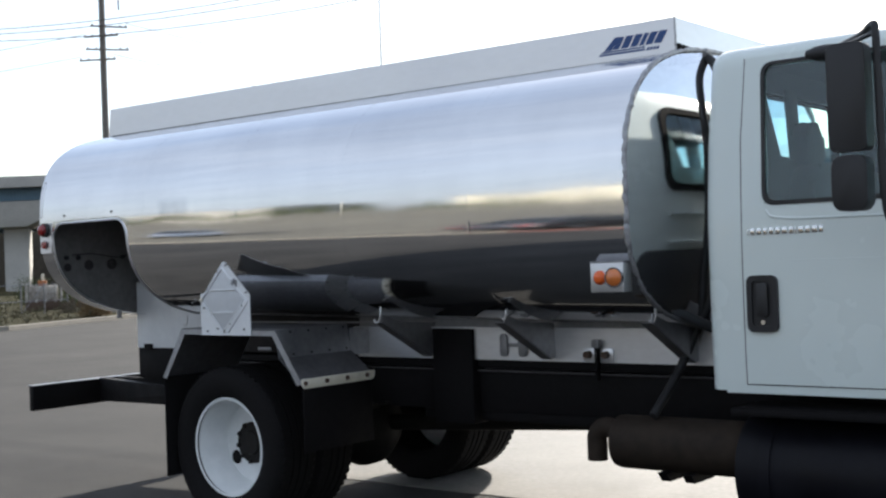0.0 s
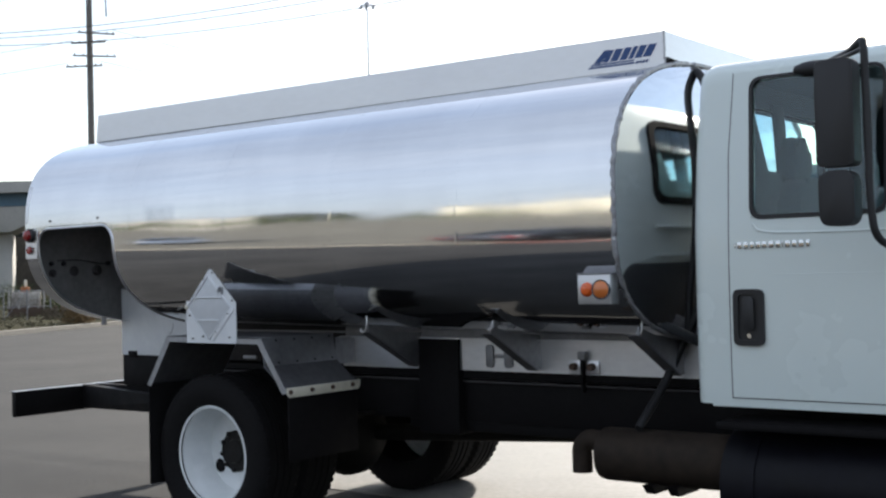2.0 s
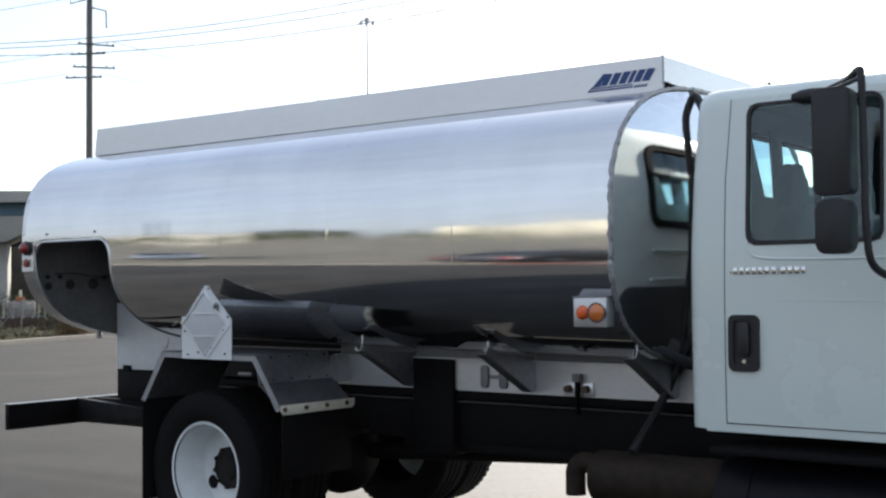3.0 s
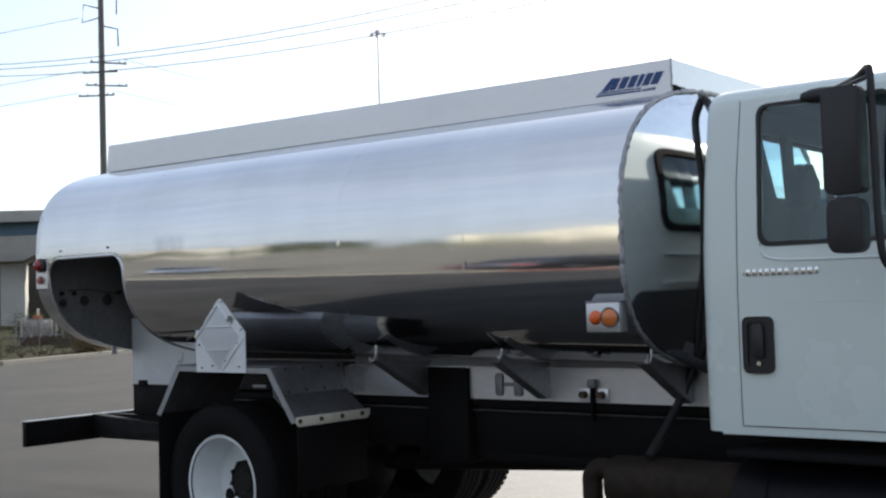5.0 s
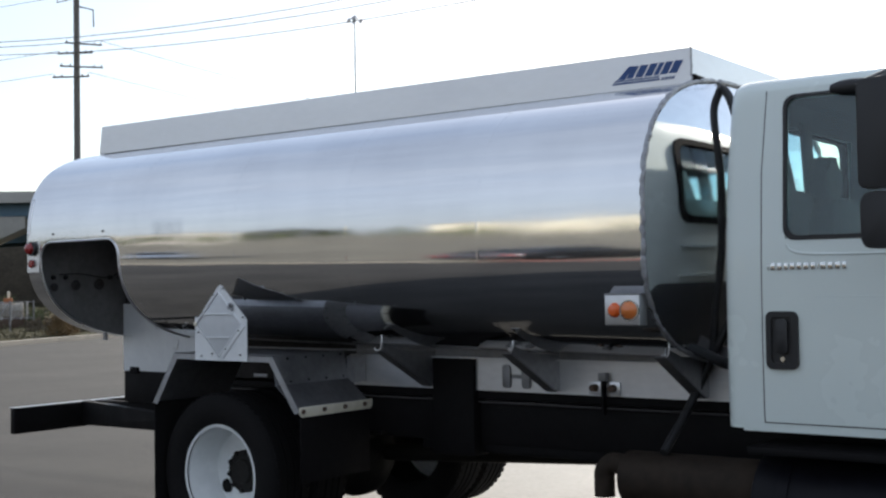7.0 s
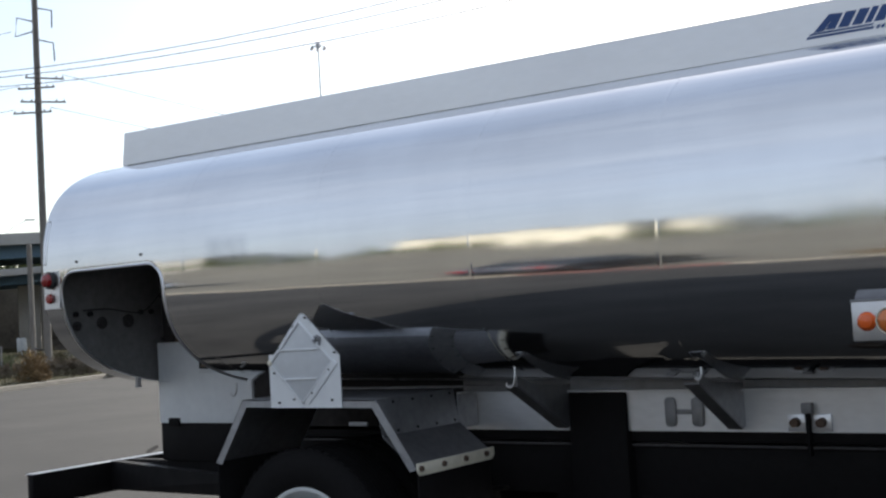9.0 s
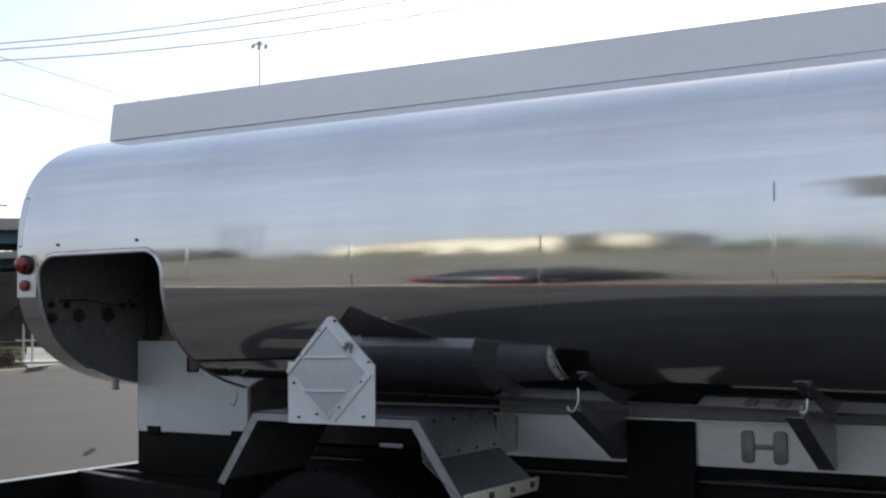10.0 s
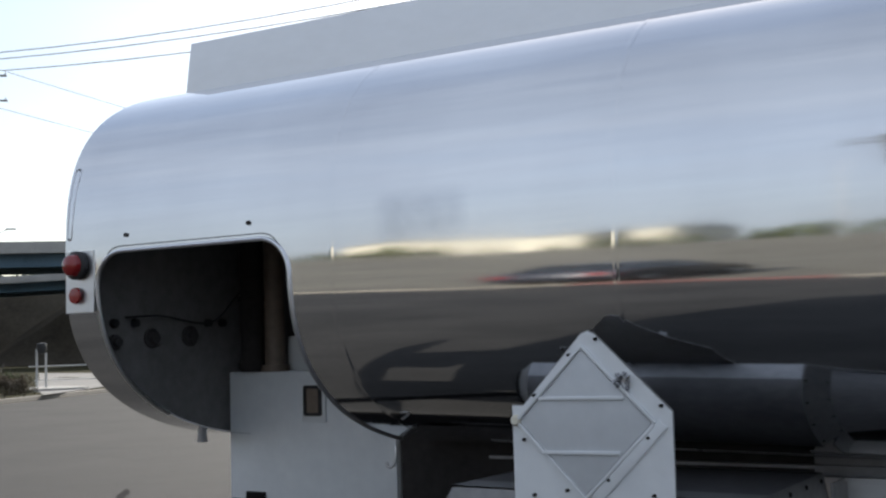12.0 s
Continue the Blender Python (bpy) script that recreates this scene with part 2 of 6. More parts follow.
RUST = material("rusty_brown_paint", (0.05, 0.03, 0.022), (0.12, 0.075, 0.05), (0.5, 0.8), 0.1, 30, 5, 0.3, 0.002)
PIPE = material("brown_primed_pipe", (0.13, 0.10, 0.078), (0.25, 0.195, 0.15), (0.45, 0.65), 0.1, 30, 5, 0.2, 0.001)
TRIM = material("dark_interior_trim", (0.035, 0.038, 0.042), (0.06, 0.065, 0.07), (0.6, 0.8), 0.0, 60, 4, 0.1, 0.001)
GLASS = glass_material("tinted_window_glass", (0.70, 0.93, 0.98), 0.95)


# ---------------------------------------------------------------- mesh helpers
def part(name, bm, mat, parent, label="", sharp=35.0, smooth=True):
    """One mesh object under a thing or a part; coordinates are the world's."""
    bmesh.ops.recalc_face_normals(bm, faces=bm.faces)
    bm.edges.index_update()
    rims = [e.index for e in bm.edges if e.is_boundary]
    me = bpy.data.meshes.new(name)
    bm.to_mesh(me)
    bm.free()
    for m in (mat if isinstance(mat, (list, tuple)) else [mat]):
        me.materials.append(m)
    if smooth:
        me.polygons.foreach_set("use_smooth", [True] * len(me.polygons))
        me.set_sharp_from_angle(angle=radians(sharp))
        for i in rims:
            me.edges[i].use_edge_sharp = True
    ob = new(name, me)
    if parent is not None:
        ob.parent = parent
        ob.matrix_parent_inverse = Matrix.Translation(parent.location).inverted()
    if label:
        ob["label"] = label
    return ob


def thing(name, place, label, category, group="", kind=""):
    ob = new(name)
    ob.location = place
    ob.empty_display_size = 0.2
    return tagged(ob, label, category, group, kind)


def box(bm, x0, x1, y0, y1, z0, z1, bevel=0.0, turn=None):
    vs = [bm.verts.new(p) for p in ((x0, y0, z0), (x1, y0, z0), (x1, y1, z0), (x0, y1, z0), (x0, y0, z1), (x1, y0, z1), (x1, y1, z1), (x0, y1, z1))]
    fs = [bm.faces.new([vs[i] for i in f]) for f in ((0, 3, 2, 1), (4, 5, 6, 7), (0, 1, 5, 4), (1, 2, 6, 5), (2, 3, 7, 6), (3, 0, 4, 7))]
    if turn is not None:
        bmesh.ops.transform(bm, matrix=turn, verts=vs)
    if bevel:
        es = {e for f in fs for e in f.edges}
        bmesh.ops.bevel(bm, geom=list(es), offset=bevel, segments=2, affect="EDGES", profile=0.5)
    return bm


def rod(bm, a, b, r0, r1=None, seg=16, caps=True):
    """A round bar from a to b."""
    a, b = Vector(a), Vector(b)
    q = (b - a).to_track_quat("Z", "Y").to_matrix()
    r1 = r0 if r1 is None else r1
    rings = []
    for p, r in ((a, r0), (b, r1)):
        rings.append([bm.verts.new(p + q @ Vector((r * math.cos(2 * math.pi * i / seg), r * math.sin(2 * math.pi * i / seg), 0))) for i in range(seg)])
    for i in range(seg):
        j = (i + 1) % seg
        bm.faces.new((rings[0][i], rings[0][j], rings[1][j], rings[1][i]))
    if caps:
        bm.faces.new(list(reversed(rings[0])))
        bm.faces.new(rings[1])
    return bm


def smooth_line(pts, n):
    """Catmull-Rom points through pts."""
    pts = [Vector(p) for p in pts]
    pts = [2 * pts[0] - pts[1]] + pts + [2 * pts[-1] - pts[-2]]
    out = []
    for i in range(1, len(pts) - 2):
        p0, p1, p2, p3 = pts[i - 1:i + 3]
        for k in range(n):
            t = k / n
            out.append(0.5 * (2 * p1 + (p2 - p0) * t + (2 * p0 - 5 * p1 + 4 * p2 - p3) * t * t + (3 * p1 - p0 - 3 * p2 + p3) * t ** 3))
    out.append(pts[-2])
    return out


def tube(bm, pts, r, seg=10, closed=False):
    """A round bar along a line of points."""
    pts = [Vector(p) for p in pts]
    rings, up = [], Vector((0.0, 0.0, 1.0))
    n = len(pts)
    for i, p in enumerate(pts):
        d = (pts[(i + 1) % n] - pts[i - 1]) if closed else (pts[min(i + 1, n - 1)] - pts[max(i - 1, 0)])
        d.normalize()
        side = d.cross(up)
        if side.length < 1e-3:
            side = d.cross(Vector((1.0, 0.0, 0.0)))
        side.normalize()
        up = side.cross(d).normalized()
        rr = r[i] if isinstance(r, (list, tuple)) else r
        rings.append([bm.verts.new(p + rr * (math.cos(2 * math.pi * k / seg) * side + math.sin(2 * math.pi * k / seg) * up)) for k in range(seg)])
    for i in range(n if closed else n - 1):
        a, b = rings[i], rings[(i + 1) % n]
        for k in range(seg):
            j = (k + 1) % seg
            bm.faces.new((a[k], a[j], b[j], b[k]))
    if not closed:
        bm.faces.new(list(reversed(rings[0])))
        bm.faces.new(rings[-1])
    return bm


def lathe(bm, profile, centre, axis="y", seg=48, caps=True):
    """Turns (radius, along) pairs round an axis through centre."""
    cx, cy, cz = centre
    rings = []
    for r, h in profile:
        ring = []
        for i in range(seg):
            c, s = math.cos(2 * math.pi * i / seg) * r, math.sin(2 * math.pi * i / seg) * r
            p = (cx + c, cy + h, cz + s) if axis == "y" else ((cx + h, cy + c, cz + s) if axis == "x" else (cx + c, cy + s, cz + h))
            ring.append(bm.verts.new(p))
        rings.append(ring)
    for a, b in zip(rings, rings[1:]):
        for i in range(seg):
            j = (i + 1) % seg
            bm.faces.new((a[i], a[j], b[j], b[i]))
    for ring, (r, _) in ((rings[0], profile[0]), (rings[-1], profile[-1])):
        if caps and r > 1e-4:
            try:
                bm.faces.new(ring)
            except ValueError:
                pass
    return bm


def prism(bm, outline, axis, lo, hi, bevel=0.0):
    """A flat outline of 2D points pushed out along an axis."""
    def place(p, h):
        return {"x": (h, p[0], p[1]), "y": (p[0], h, p[1]), "z": (p[0], p[1], h)}[axis]
    a = [bm.verts.new(place(p, lo)) for p in outline]
    b = [bm.verts.new(place(p, hi)) for p in outline]
    n = len(a)
    fs = [bm.faces.new(list(reversed(a))), bm.faces.new(b)]
    for i in range(n):
        j = (i + 1) % n
        fs.append(bm.faces.new((a[i], a[j], b[j], b[i])))
    if bevel:
        es = {e for f in fs for e in f.edges}
        bmesh.ops.bevel(bm, geom=list(es), offset=bevel, segments=2, affect="EDGES", profile=0.5)
    return bm


def rounded(x0, x1, z0, z1, r, n=6):
    """Outline of a rectangle with round corners."""
    out = []
    for cx, cz, a0 in ((x1 - r, z1 - r, 0), (x0 + r, z1 - r, 90), (x0 + r, z0 + r, 180), (x1 - r, z0 + r, 270)):
        for i in range(n + 1):
            a = radians(a0 + 90 * i / n)
            out.append((cx + r * math.cos(a), cz + r * math.sin(a)))
    return out


def ring_prism(bm, outer, inner, axis, lo, hi):
    """A frame between two outlines of as many points."""
    def place(p, h):
        return {"x": (h, p[0], p[1]), "y": (p[0], h, p[1]), "z": (p[0], p[1], h)}[axis]
    vs = [[bm.verts.new(place(p, h)) for p in o] for o, h in ((outer, lo), (inner, lo), (outer, hi), (inner, hi))]
    n = len(outer)
    for i in range(n):
        j = (i + 1) % n
        for a, b in ((0, 1), (2, 3), (0, 2), (1, 3)):
            bm.faces.new((vs[a][i], vs[a][j], vs[b][j], vs[b][i]))
    return bm


def B():
    return bmesh.new()


# ---------------------------------------------------------------- the lot and what stands round it
def grid_sheet(bm, x0, x1, y0, y1, nx, ny, height):
    vs = [[bm.verts.new((x, y, height(x, y))) for y in np.linspace(y0, y1, ny)] for x in np.linspace(x0, x1, nx)]
    for a, b in zip(vs, vs[1:]):
        for i in range(ny - 1):
            bm.faces.new((a[i], b[i], b[i + 1], a[i + 1]))


def setting(name, bm, mat, label, category, sharp=30.0):
    ob = part(name, bm, mat, None, "", sharp)
    return tagged(ob, label, category, "", "structure")


ASPHALT = material("worn_grey_asphalt", (0.0085, 0.0083, 0.0085), (0.062, 0.060, 0.057), (0.85, 1.0), 0.0, 38, 0.55, 0.7, 0.008, spec=0.25)
APRON = material("pale_concrete_apron", (0.115, 0.109, 0.099), (0.275, 0.263, 0.241), (0.75, 0.9), 0.0, 22, 1.6, 0.5, 0.005)
CONCRETE = material("weathered_concrete", (0.30, 0.285, 0.26), (0.46, 0.44, 0.40), (0.7, 0.9), 0.0, 9, 0.5, 0.3, 0.01)
# CONCRETE made paler: light bounced onto the front piers is in the colour
PIER = material("bounce_lit_pier_concrete", (0.42, 0.41, 0.385), (0.58, 0.565, 0.53), (0.7, 0.9), 0.0, 9, 0.5, 0.3, 0.01)
DARKCON = material("stained_concrete", (0.10, 0.095, 0.085), (0.24, 0.225, 0.20), (0.75, 0.95), 0.0, 5, 0.3, 0.3, 0.01)
KERB = material("old_kerb_concrete", (0.15, 0.135, 0.112), (0.27, 0.245, 0.205), (0.75, 0.95), 0.0, 30, 2, 0.4, 0.006)
TURF = material("dry_verge_grass", (0.020, 0.0205, 0.0100), (0.060, 0.054, 0.028), (0.9, 1.0), 0.0, 18, 0.35, 0.8, 0.03, spec=0.04)
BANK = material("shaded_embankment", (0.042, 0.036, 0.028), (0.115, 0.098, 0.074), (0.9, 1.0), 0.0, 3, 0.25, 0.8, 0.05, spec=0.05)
GIRDER = material("blue_painted_girder", (0.070, 0.135, 0.190), (0.115, 0.190, 0.250), (0.45, 0.65), 0.0, 5, 0.4, 0.1, 0.004)
WOOD = material("grey_weathered_pole", (0.12, 0.108, 0.096), (0.23, 0.21, 0.185), (0.75, 0.95), 0.0, 30, 2, 0.4, 0.004, (6, 6, 1))
GALV = material("galvanised_steel", (0.32, 0.33, 0.34), (0.48, 0.49, 0.50), (0.35, 0.55), 0.8, 30, 3, 0.1, 0.001)
WIRE = material("wire_alloy", (0.03, 0.03, 0.031), (0.055, 0.055, 0.057), (0.7, 0.9), 0.0, 30, 3, 0.0)
STRAW = material("bleached_grass", (0.065, 0.058, 0.032), (0.15, 0.13, 0.078), (0.85, 1.0), 0.0, 30, 3, 0.0, island=0.3)
DRY = material("dry_straw_leaf", (0.11, 0.068, 0.028), (0.23, 0.150, 0.066), (0.8, 1.0), 0.0, 30, 3, 0.0, island=0.3)
BRUSH = material("brown_dry_brush", (0.090, 0.070, 0.047), (0.215, 0.172, 0.120), (0.85, 1.0), 0.0, 30, 3, 0.0, island=0.3)
GREEN = material("dull_green_leaf", (0.035, 0.050, 0.016), (0.10, 0.115, 0.040), (0.7, 0.95), 0.0, 30, 3, 0.0, island=0.3)
BEIGE = material("beige_cladding", (0.50, 0.465, 0.365), (0.62, 0.58, 0.47), (0.6, 0.8), 0.0, 3, 0.3, 0.1, 0.004)
ROOF = material("grey_metal_roof", (0.28, 0.28, 0.27), (0.40, 0.40, 0.39), (0.5, 0.7), 0.3, 4, 0.4, 0.1, 0.004)
SIGNW = material("white_sign_paint", (0.34, 0.34, 0.33), (0.54, 0.54, 0.52), (0.4, 0.6), 0.0, 20, 3, 0.05, 0.001)
CONE = material("weathered_orange_paint", (0.26, 0.085, 0.03), (0.44, 0.16, 0.055), (0.5, 0.7), 0.0, 20, 3, 0.05, 0.001)
STAINED = material("rust_stained_white_paint", (0.13, 0.095, 0.07), (0.56, 0.54, 0.50), (0.5, 0.7), 0.0, 9, 3, 0.1, 0.002)
GUARD = material("faded_yellow_plastic", (0.42, 0.26, 0.06), (0.58, 0.40, 0.13), (0.5, 0.7), 0.0, 12, 5, 0.05, 0.001)

bm = B()
grid_sheet(bm, -1500, 1500, -1500, 1500, 41, 41, lambda x, y: 0.0)
setting("ground", bm, ASPHALT, "worn grey asphalt lot with faint stains", "ground")

bm = B()
prism(bm, [(-1.49, 0.36), (14.4, 0.36), (14.4, 11.1), (-1.49, 11.1)], "z", -0.1, 0.002)
apron = setting("apron", bm, APRON, "pale concrete apron under and beyond the truck", "pavement")
for i in range(4):
    for j in range(3):
        x, y = -1.5 + 4.0 * i, 0.35 + 3.6 * j
        bm = B()
        prism(bm, [(x, y), (x + 3.985, y), (x + 3.985, y + 3.585), (x, y + 3.585)], "z", -0.1, 0.007)
        part("slab", bm, APRON, apron)

# short blot of sealing tar
TAR = material("crack_sealing_tar", (0.020, 0.0195, 0.019), (0.036, 0.035, 0.034), (0.95, 1.0), 0.0, 25, 3.0, 0.1, 0.001, spec=0.03)
bm = B()
run = smooth_line([(-8.35, 5.05, 0.004), (-8.6, 5.3, 0.004), (-8.8, 5.55, 0.004), (-9.05, 5.8, 0.004)], 6)
wide = [0.015 + 0.05 * math.sin(math.pi * i / (len(run) - 1)) * (0.8 + 0.3 * math.sin(1.7 * i)) for i in range(len(run))]
edge = [[], []]
for i, p in enumerate(run):
    d = (run[min(i + 1, len(run) - 1)] - run[max(i - 1, 0)]).normalized()
    n = Vector((-d.y, d.x, 0.0)) * wide[i]
    edge[0].append(bm.verts.new(p + n)), edge[1].append(bm.verts.new(p - n))
for i in range(len(run) - 1):
    bm.faces.new((edge[0][i], edge[0][i + 1], edge[1][i + 1], edge[1][i]))
setting("tar_seam", bm, TAR, "short dark blot of sealing tar on the lot", "tar seam")

KX = lambda y: -27.3 - 0.43 * (y - 14) if y > 14 else -27.3 - 0.10 * (y - 14)                # the kerb's line
bm = B()
for i in range(60):
    y0, y1 = -70 + 3 * i, -70 + 3 * i + 2.985
    v = [bm.verts.new((KX(y) + d, y, z)) for y in (y0, y1) for d, z in ((0.0, 0.0), (-0.02, 0.13), (-0.04, 0.15), (-0.16, 0.15), (-0.16, 0.0))]
    for k in range(4):
        bm.faces.new((v[k], v[k + 1], v[k + 6], v[k + 5]))
    bm.faces.new(v[0:5]), bm.faces.new(v[9:4:-1])
setting("kerb", bm, KERB, "old concrete kerb along the lot's edge", "kerb")

bm = B()
vs = []
for i in range(25):
    d = 0.16 + 200 * (i / 24.0) ** 2
    row = []
    for j in range(61):
        y = -70 + 3.0 * j
        h = 0.145 + 0.05 * math.sin(0.7 * y + 0.2 * d) * min(1, d / 4) + 0.012 * max(0.0, d - 8.0)
        row.append(bm.verts.new((KX(y) - d, y, h)))
    vs.append(row)
for a, b in zip(vs, vs[1:]):
    for i in range(60):
        bm.faces.new((a[i], a[i + 1], b[i + 1], b[i]))
setting("verge", bm, TURF, "dry grass verge behind the kerb", "grass")


# pale side road that runs off between the kerb and the overpass
bm = B()
rows_ = []
for i in range(15):
    f = i / 14.0
    row = []
    for j in range(5):
        g = j / 4.0
        x, y = -34.9 + 4.3 * g + f * (-24.8 + 11.2 * g), 25.8 - 3.3 * g + f * (20.5 + 1.4 * g)
        d = KX(y) - x
        h = 0.145 + 0.05 * math.sin(0.7 * y + 0.2 * d) * min(1, max(d, 0.0) / 4) + 0.012 * max(0.0, d - 8.0)
        row.append(bm.verts.new((x, y, h + 0.03)))
    rows_.append(row)
for a, b in zip(rows_, rows_[1:]):
    for i in range(4):
        bm.faces.new((a[i], a[i + 1], b[i + 1], b[i]))
setting("side_road", bm, APRON, "pale worn side road behind the kerb", "road")


# ---- overpass: two decks on hammerhead piers, about a hundred metres off
OV = Matrix.Translation((-76.0, 56.0, 0)) @ Matrix.Rotation(radians(143.5 - 90), 4, "Z")      # local x along the deck (to the right), y away


GRADE = {0.0: 0.02, 16.0: 0.05}         # climb of each deck along its run


def ov_part(name, bm, mat, parent, label="", sharp=30.0, grade=0.0):
    if grade:
        for v in bm.verts:
            v.co.z += grade * (v.co.x + 10.0)
    bmesh.ops.transform(bm, matrix=OV, verts=bm.verts)
    return part(name, bm, mat, parent, label, sharp)


overpass = thing("overpass", (-76.0, 56.0, 0), "concrete road overpass with blue steel girders", "overpass")
for y, zt, zp, zg in ((0.0, 9.9, 9.08, 8.0), (16.0, 7.85, 7.3, 6.45)):
    bm = B()
    box(bm, -120, 120, y, y + 11, zp, zp + 0.25)
    deck = ov_part("deck", bm, CONCRETE, overpass, grade=GRADE[y])
    bm = B()
    prism(bm, [(y - 0.25, zp - 0.1), (y + 0.2, zp - 0.1), (y + 0.12, zt), (y - 0.12, zt), (y - 0.22, zp + 0.3)], "x", -120, 120)
    ov_part("parapet", bm, CONCRETE, deck, grade=GRADE[y])
    for g in range(4):
        bm = B()
        yy = y + 0.9 + 3.0 * g
        box(bm, -120, 120, yy - 0.03, yy + 0.03, zg, zp)
        box(bm, -120, 120, yy - 0.25, yy + 0.25, zg - 0.05, zg)
        ov_part("girder", bm, GIRDER, deck, grade=GRADE[y])
        if g == 0:
            for k in range(60):
                bm = B()
                xx = -118 + 4 * k
                box(bm, xx - 0.02, xx + 0.02, yy - 0.25, yy - 0.03, zg, zp)
                ov_part("stiffener", bm, GIRDER, deck, grade=GRADE[y])
    for k in range(9):
        xx = -100 + 22.0 * k + (1.95 if y == 0 else 8.5)
        bm = B()
        box(bm, xx - 1.0, xx + 1.0, y + 3.6, y + 7.2, 0.0, zg - (2.15 if y == 0 else 0.1) + GRADE[y] * (xx + 10), 0.15)
        pier = ov_part("pier", bm, PIER if y == 0 else CONCRETE, overpass)
        if y == 0:
            bm = B()
            prism(bm, [(xx - 3.6, zg - 0.07), (xx + 3.6, zg - 0.07), (xx + 3.6, zg - 1.05), (xx + 1.05, zg - 2.2), (xx - 1.05, zg - 2.2), (xx - 3.6, zg - 1.05)], "y", y + 0.7, y + 7.3, 0.08)
            ov_part("pier_cap", bm, CONCRETE, pier, grade=GRADE[y])

# bank under and behind the decks
bm = B()
vs = []
for i in range(14):
    row = []
    for j in range(121):
        x = -150 + 2.5 * j
        yy = 2 + 2.9 * i
        rise = min(max((x + 1.5) / 9.5, 0.0), 1.0)
        back = min(max((yy - 30.0) / 6.0, 0.0), 1.0)
        toe = min(max((yy - 6.0) / 5.0, 0.0), 1.0)
        h = max(8.2 * back, 7.0 * rise * toe) + 0.3 * noise.noise((x * 0.15, yy * 0.2, 0)) + 0.05
        row.append(bm.verts.new(OV @ Vector((x, yy, h))))
    vs.append(row)
for a, b in zip(vs, vs[1:]):
    for i in range(120):
        bm.faces.new((a[i], b[i], b[i + 1], a[i + 1]))
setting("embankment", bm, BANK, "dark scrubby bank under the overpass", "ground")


# ---- utility pole
PX, PY = -35.98, 23.99
GROW = 1.163                             # its size against the drawing below
pole_thing = thing("utility_pole", (PX, PY, 0.1), "tall weathered utility pole with four crossarms and wire brackets", "pole")
bm = B()
rod(bm, (PX, PY, 0.0), (PX, PY, 19.0), 0.155, 0.105, 20)
part("shaft", bm, WOOD, pole_thing)
RIGHT = Vector((0.80, 0.60, 0)).normalized()


def at_pole(right, up, away=0.0):
    p = Vector((PX, PY, 1.58 + GROW * (up - 1.63))) + RIGHT * right * GROW + Vector((-0.6, 0.8, 0)) * away
    return p


for z, l, r, tilt in ((10.52, -0.36, 0.95, -0.25), (10.10, -0.62, 0.62, 0.10), (9.70, -0.55, 0.98, -0.20), (9.25, -0.80, 0.50, 0.16)):
    bm = B()
    a, b = at_pole(l, z - tilt * l * 0.2, -0.2), at_pole(r, z + tilt * r * 0.55, -0.2)
    q = (b - a).to_track_quat("X", "Z").to_matrix().to_4x4()
    box(bm, 0, (b - a).length, -0.03, 0.03, -0.032, 0.032, 0.006, Matrix.Translation(a) @ q)
    arm = part("crossarm", bm, WOOD, pole_thing)
    for f in (0.04, 0.25, 0.8, 0.96):
        bm = B()
        p = a.lerp(b, f)
        lathe(bm, [(0.0, 0.03), (0.025, 0.04), (0.035, 0.06), (0.022, 0.08), (0.03, 0.10), (0.0, 0.12)], p, "z", 10)
        part("insulator", bm, DARKCON, arm)
for pts in (((0.1, 13.05, 0), (0.62, 12.95, 0), (0.60, 12.35, 0)), ((-0.1, 12.25, 0), (-0.75, 12.1, 0), (-0.68, 12.75, 0), (-0.1, 12.60, 0)), ((0.1, 11.95, 0), (0.64, 11.82, 0), (0.66, 11.20, 0))):
    bm = B()
    tube(bm, [at_pole(0.92 * r_, u_ - 0.13, a_) for r_, u_, a_ in pts], 0.030, 8)
    part("wire_bracket", bm, WIRE, pole_thing)
bm = B()
box(bm, PX + 0.04, PX + 0.27, PY - 0.14, PY + 0.06, 3.6, 3.95, 0.02)
part("meter_box", bm, SIGNW, pole_thing)
bm = B()
p, q = Vector((PX, PY, 1.17)) - RIGHT * 0.50, Vector((PX, PY, 1.13)) - RIGHT * 0.13
tube(bm, [p, p.lerp(q, 0.5) + Vector((0, 0, -0.04)), q], 0.035, 8)
part("foot_bracket", bm, WIRE, pole_thing, "short black bracket low on the pole")
guard = thing("wire_guard", (PX - 0.2, PY - 0.25, 0.1), "leaning yellow plastic wire guard beside the pole", "wire guard")
bm = B()
rod(bm, (PX - 0.20, PY - 0.25, 0.08), (PX - 0.45, PY - 0.55, 1.06), 0.030, 0.030, 10)
part("sleeve", bm, GUARD, guard)
bm = B()
rod(bm, (PX - 0.45, PY - 0.55, 1.06), (PX - 0.53, PY - 0.65, 1.40), 0.010, 0.010, 8)
part("rod_end", bm, GALV, guard)
stub = thing("service_pole", (-37.2, 24.2, 0.1), "shorter weathered service pole beside the utility pole", "pole")
bm = B()
rod(bm, (-37.2, 24.2, 0.0), (-37.5, 24.4, 5.4), 0.125, 0.10, 14)
part("shaft", bm, WOOD, stub)


def wire(a, b, sag, r=0.008, name="power_line", label="thin overhead power line"):
    bm = B()
    a, b = Vector(a), Vector(b)
    pts = []
    for i in range(33):
        t = i / 32.0
        pts.append(a.lerp(b, t) - Vector((0, 0, 4 * sag * t * (1 - t))))
    tube(bm, pts, r, 5)
    ob = part(name, bm, WIRE, None)
    return tagged(ob, label, "wire", "overhead wires")


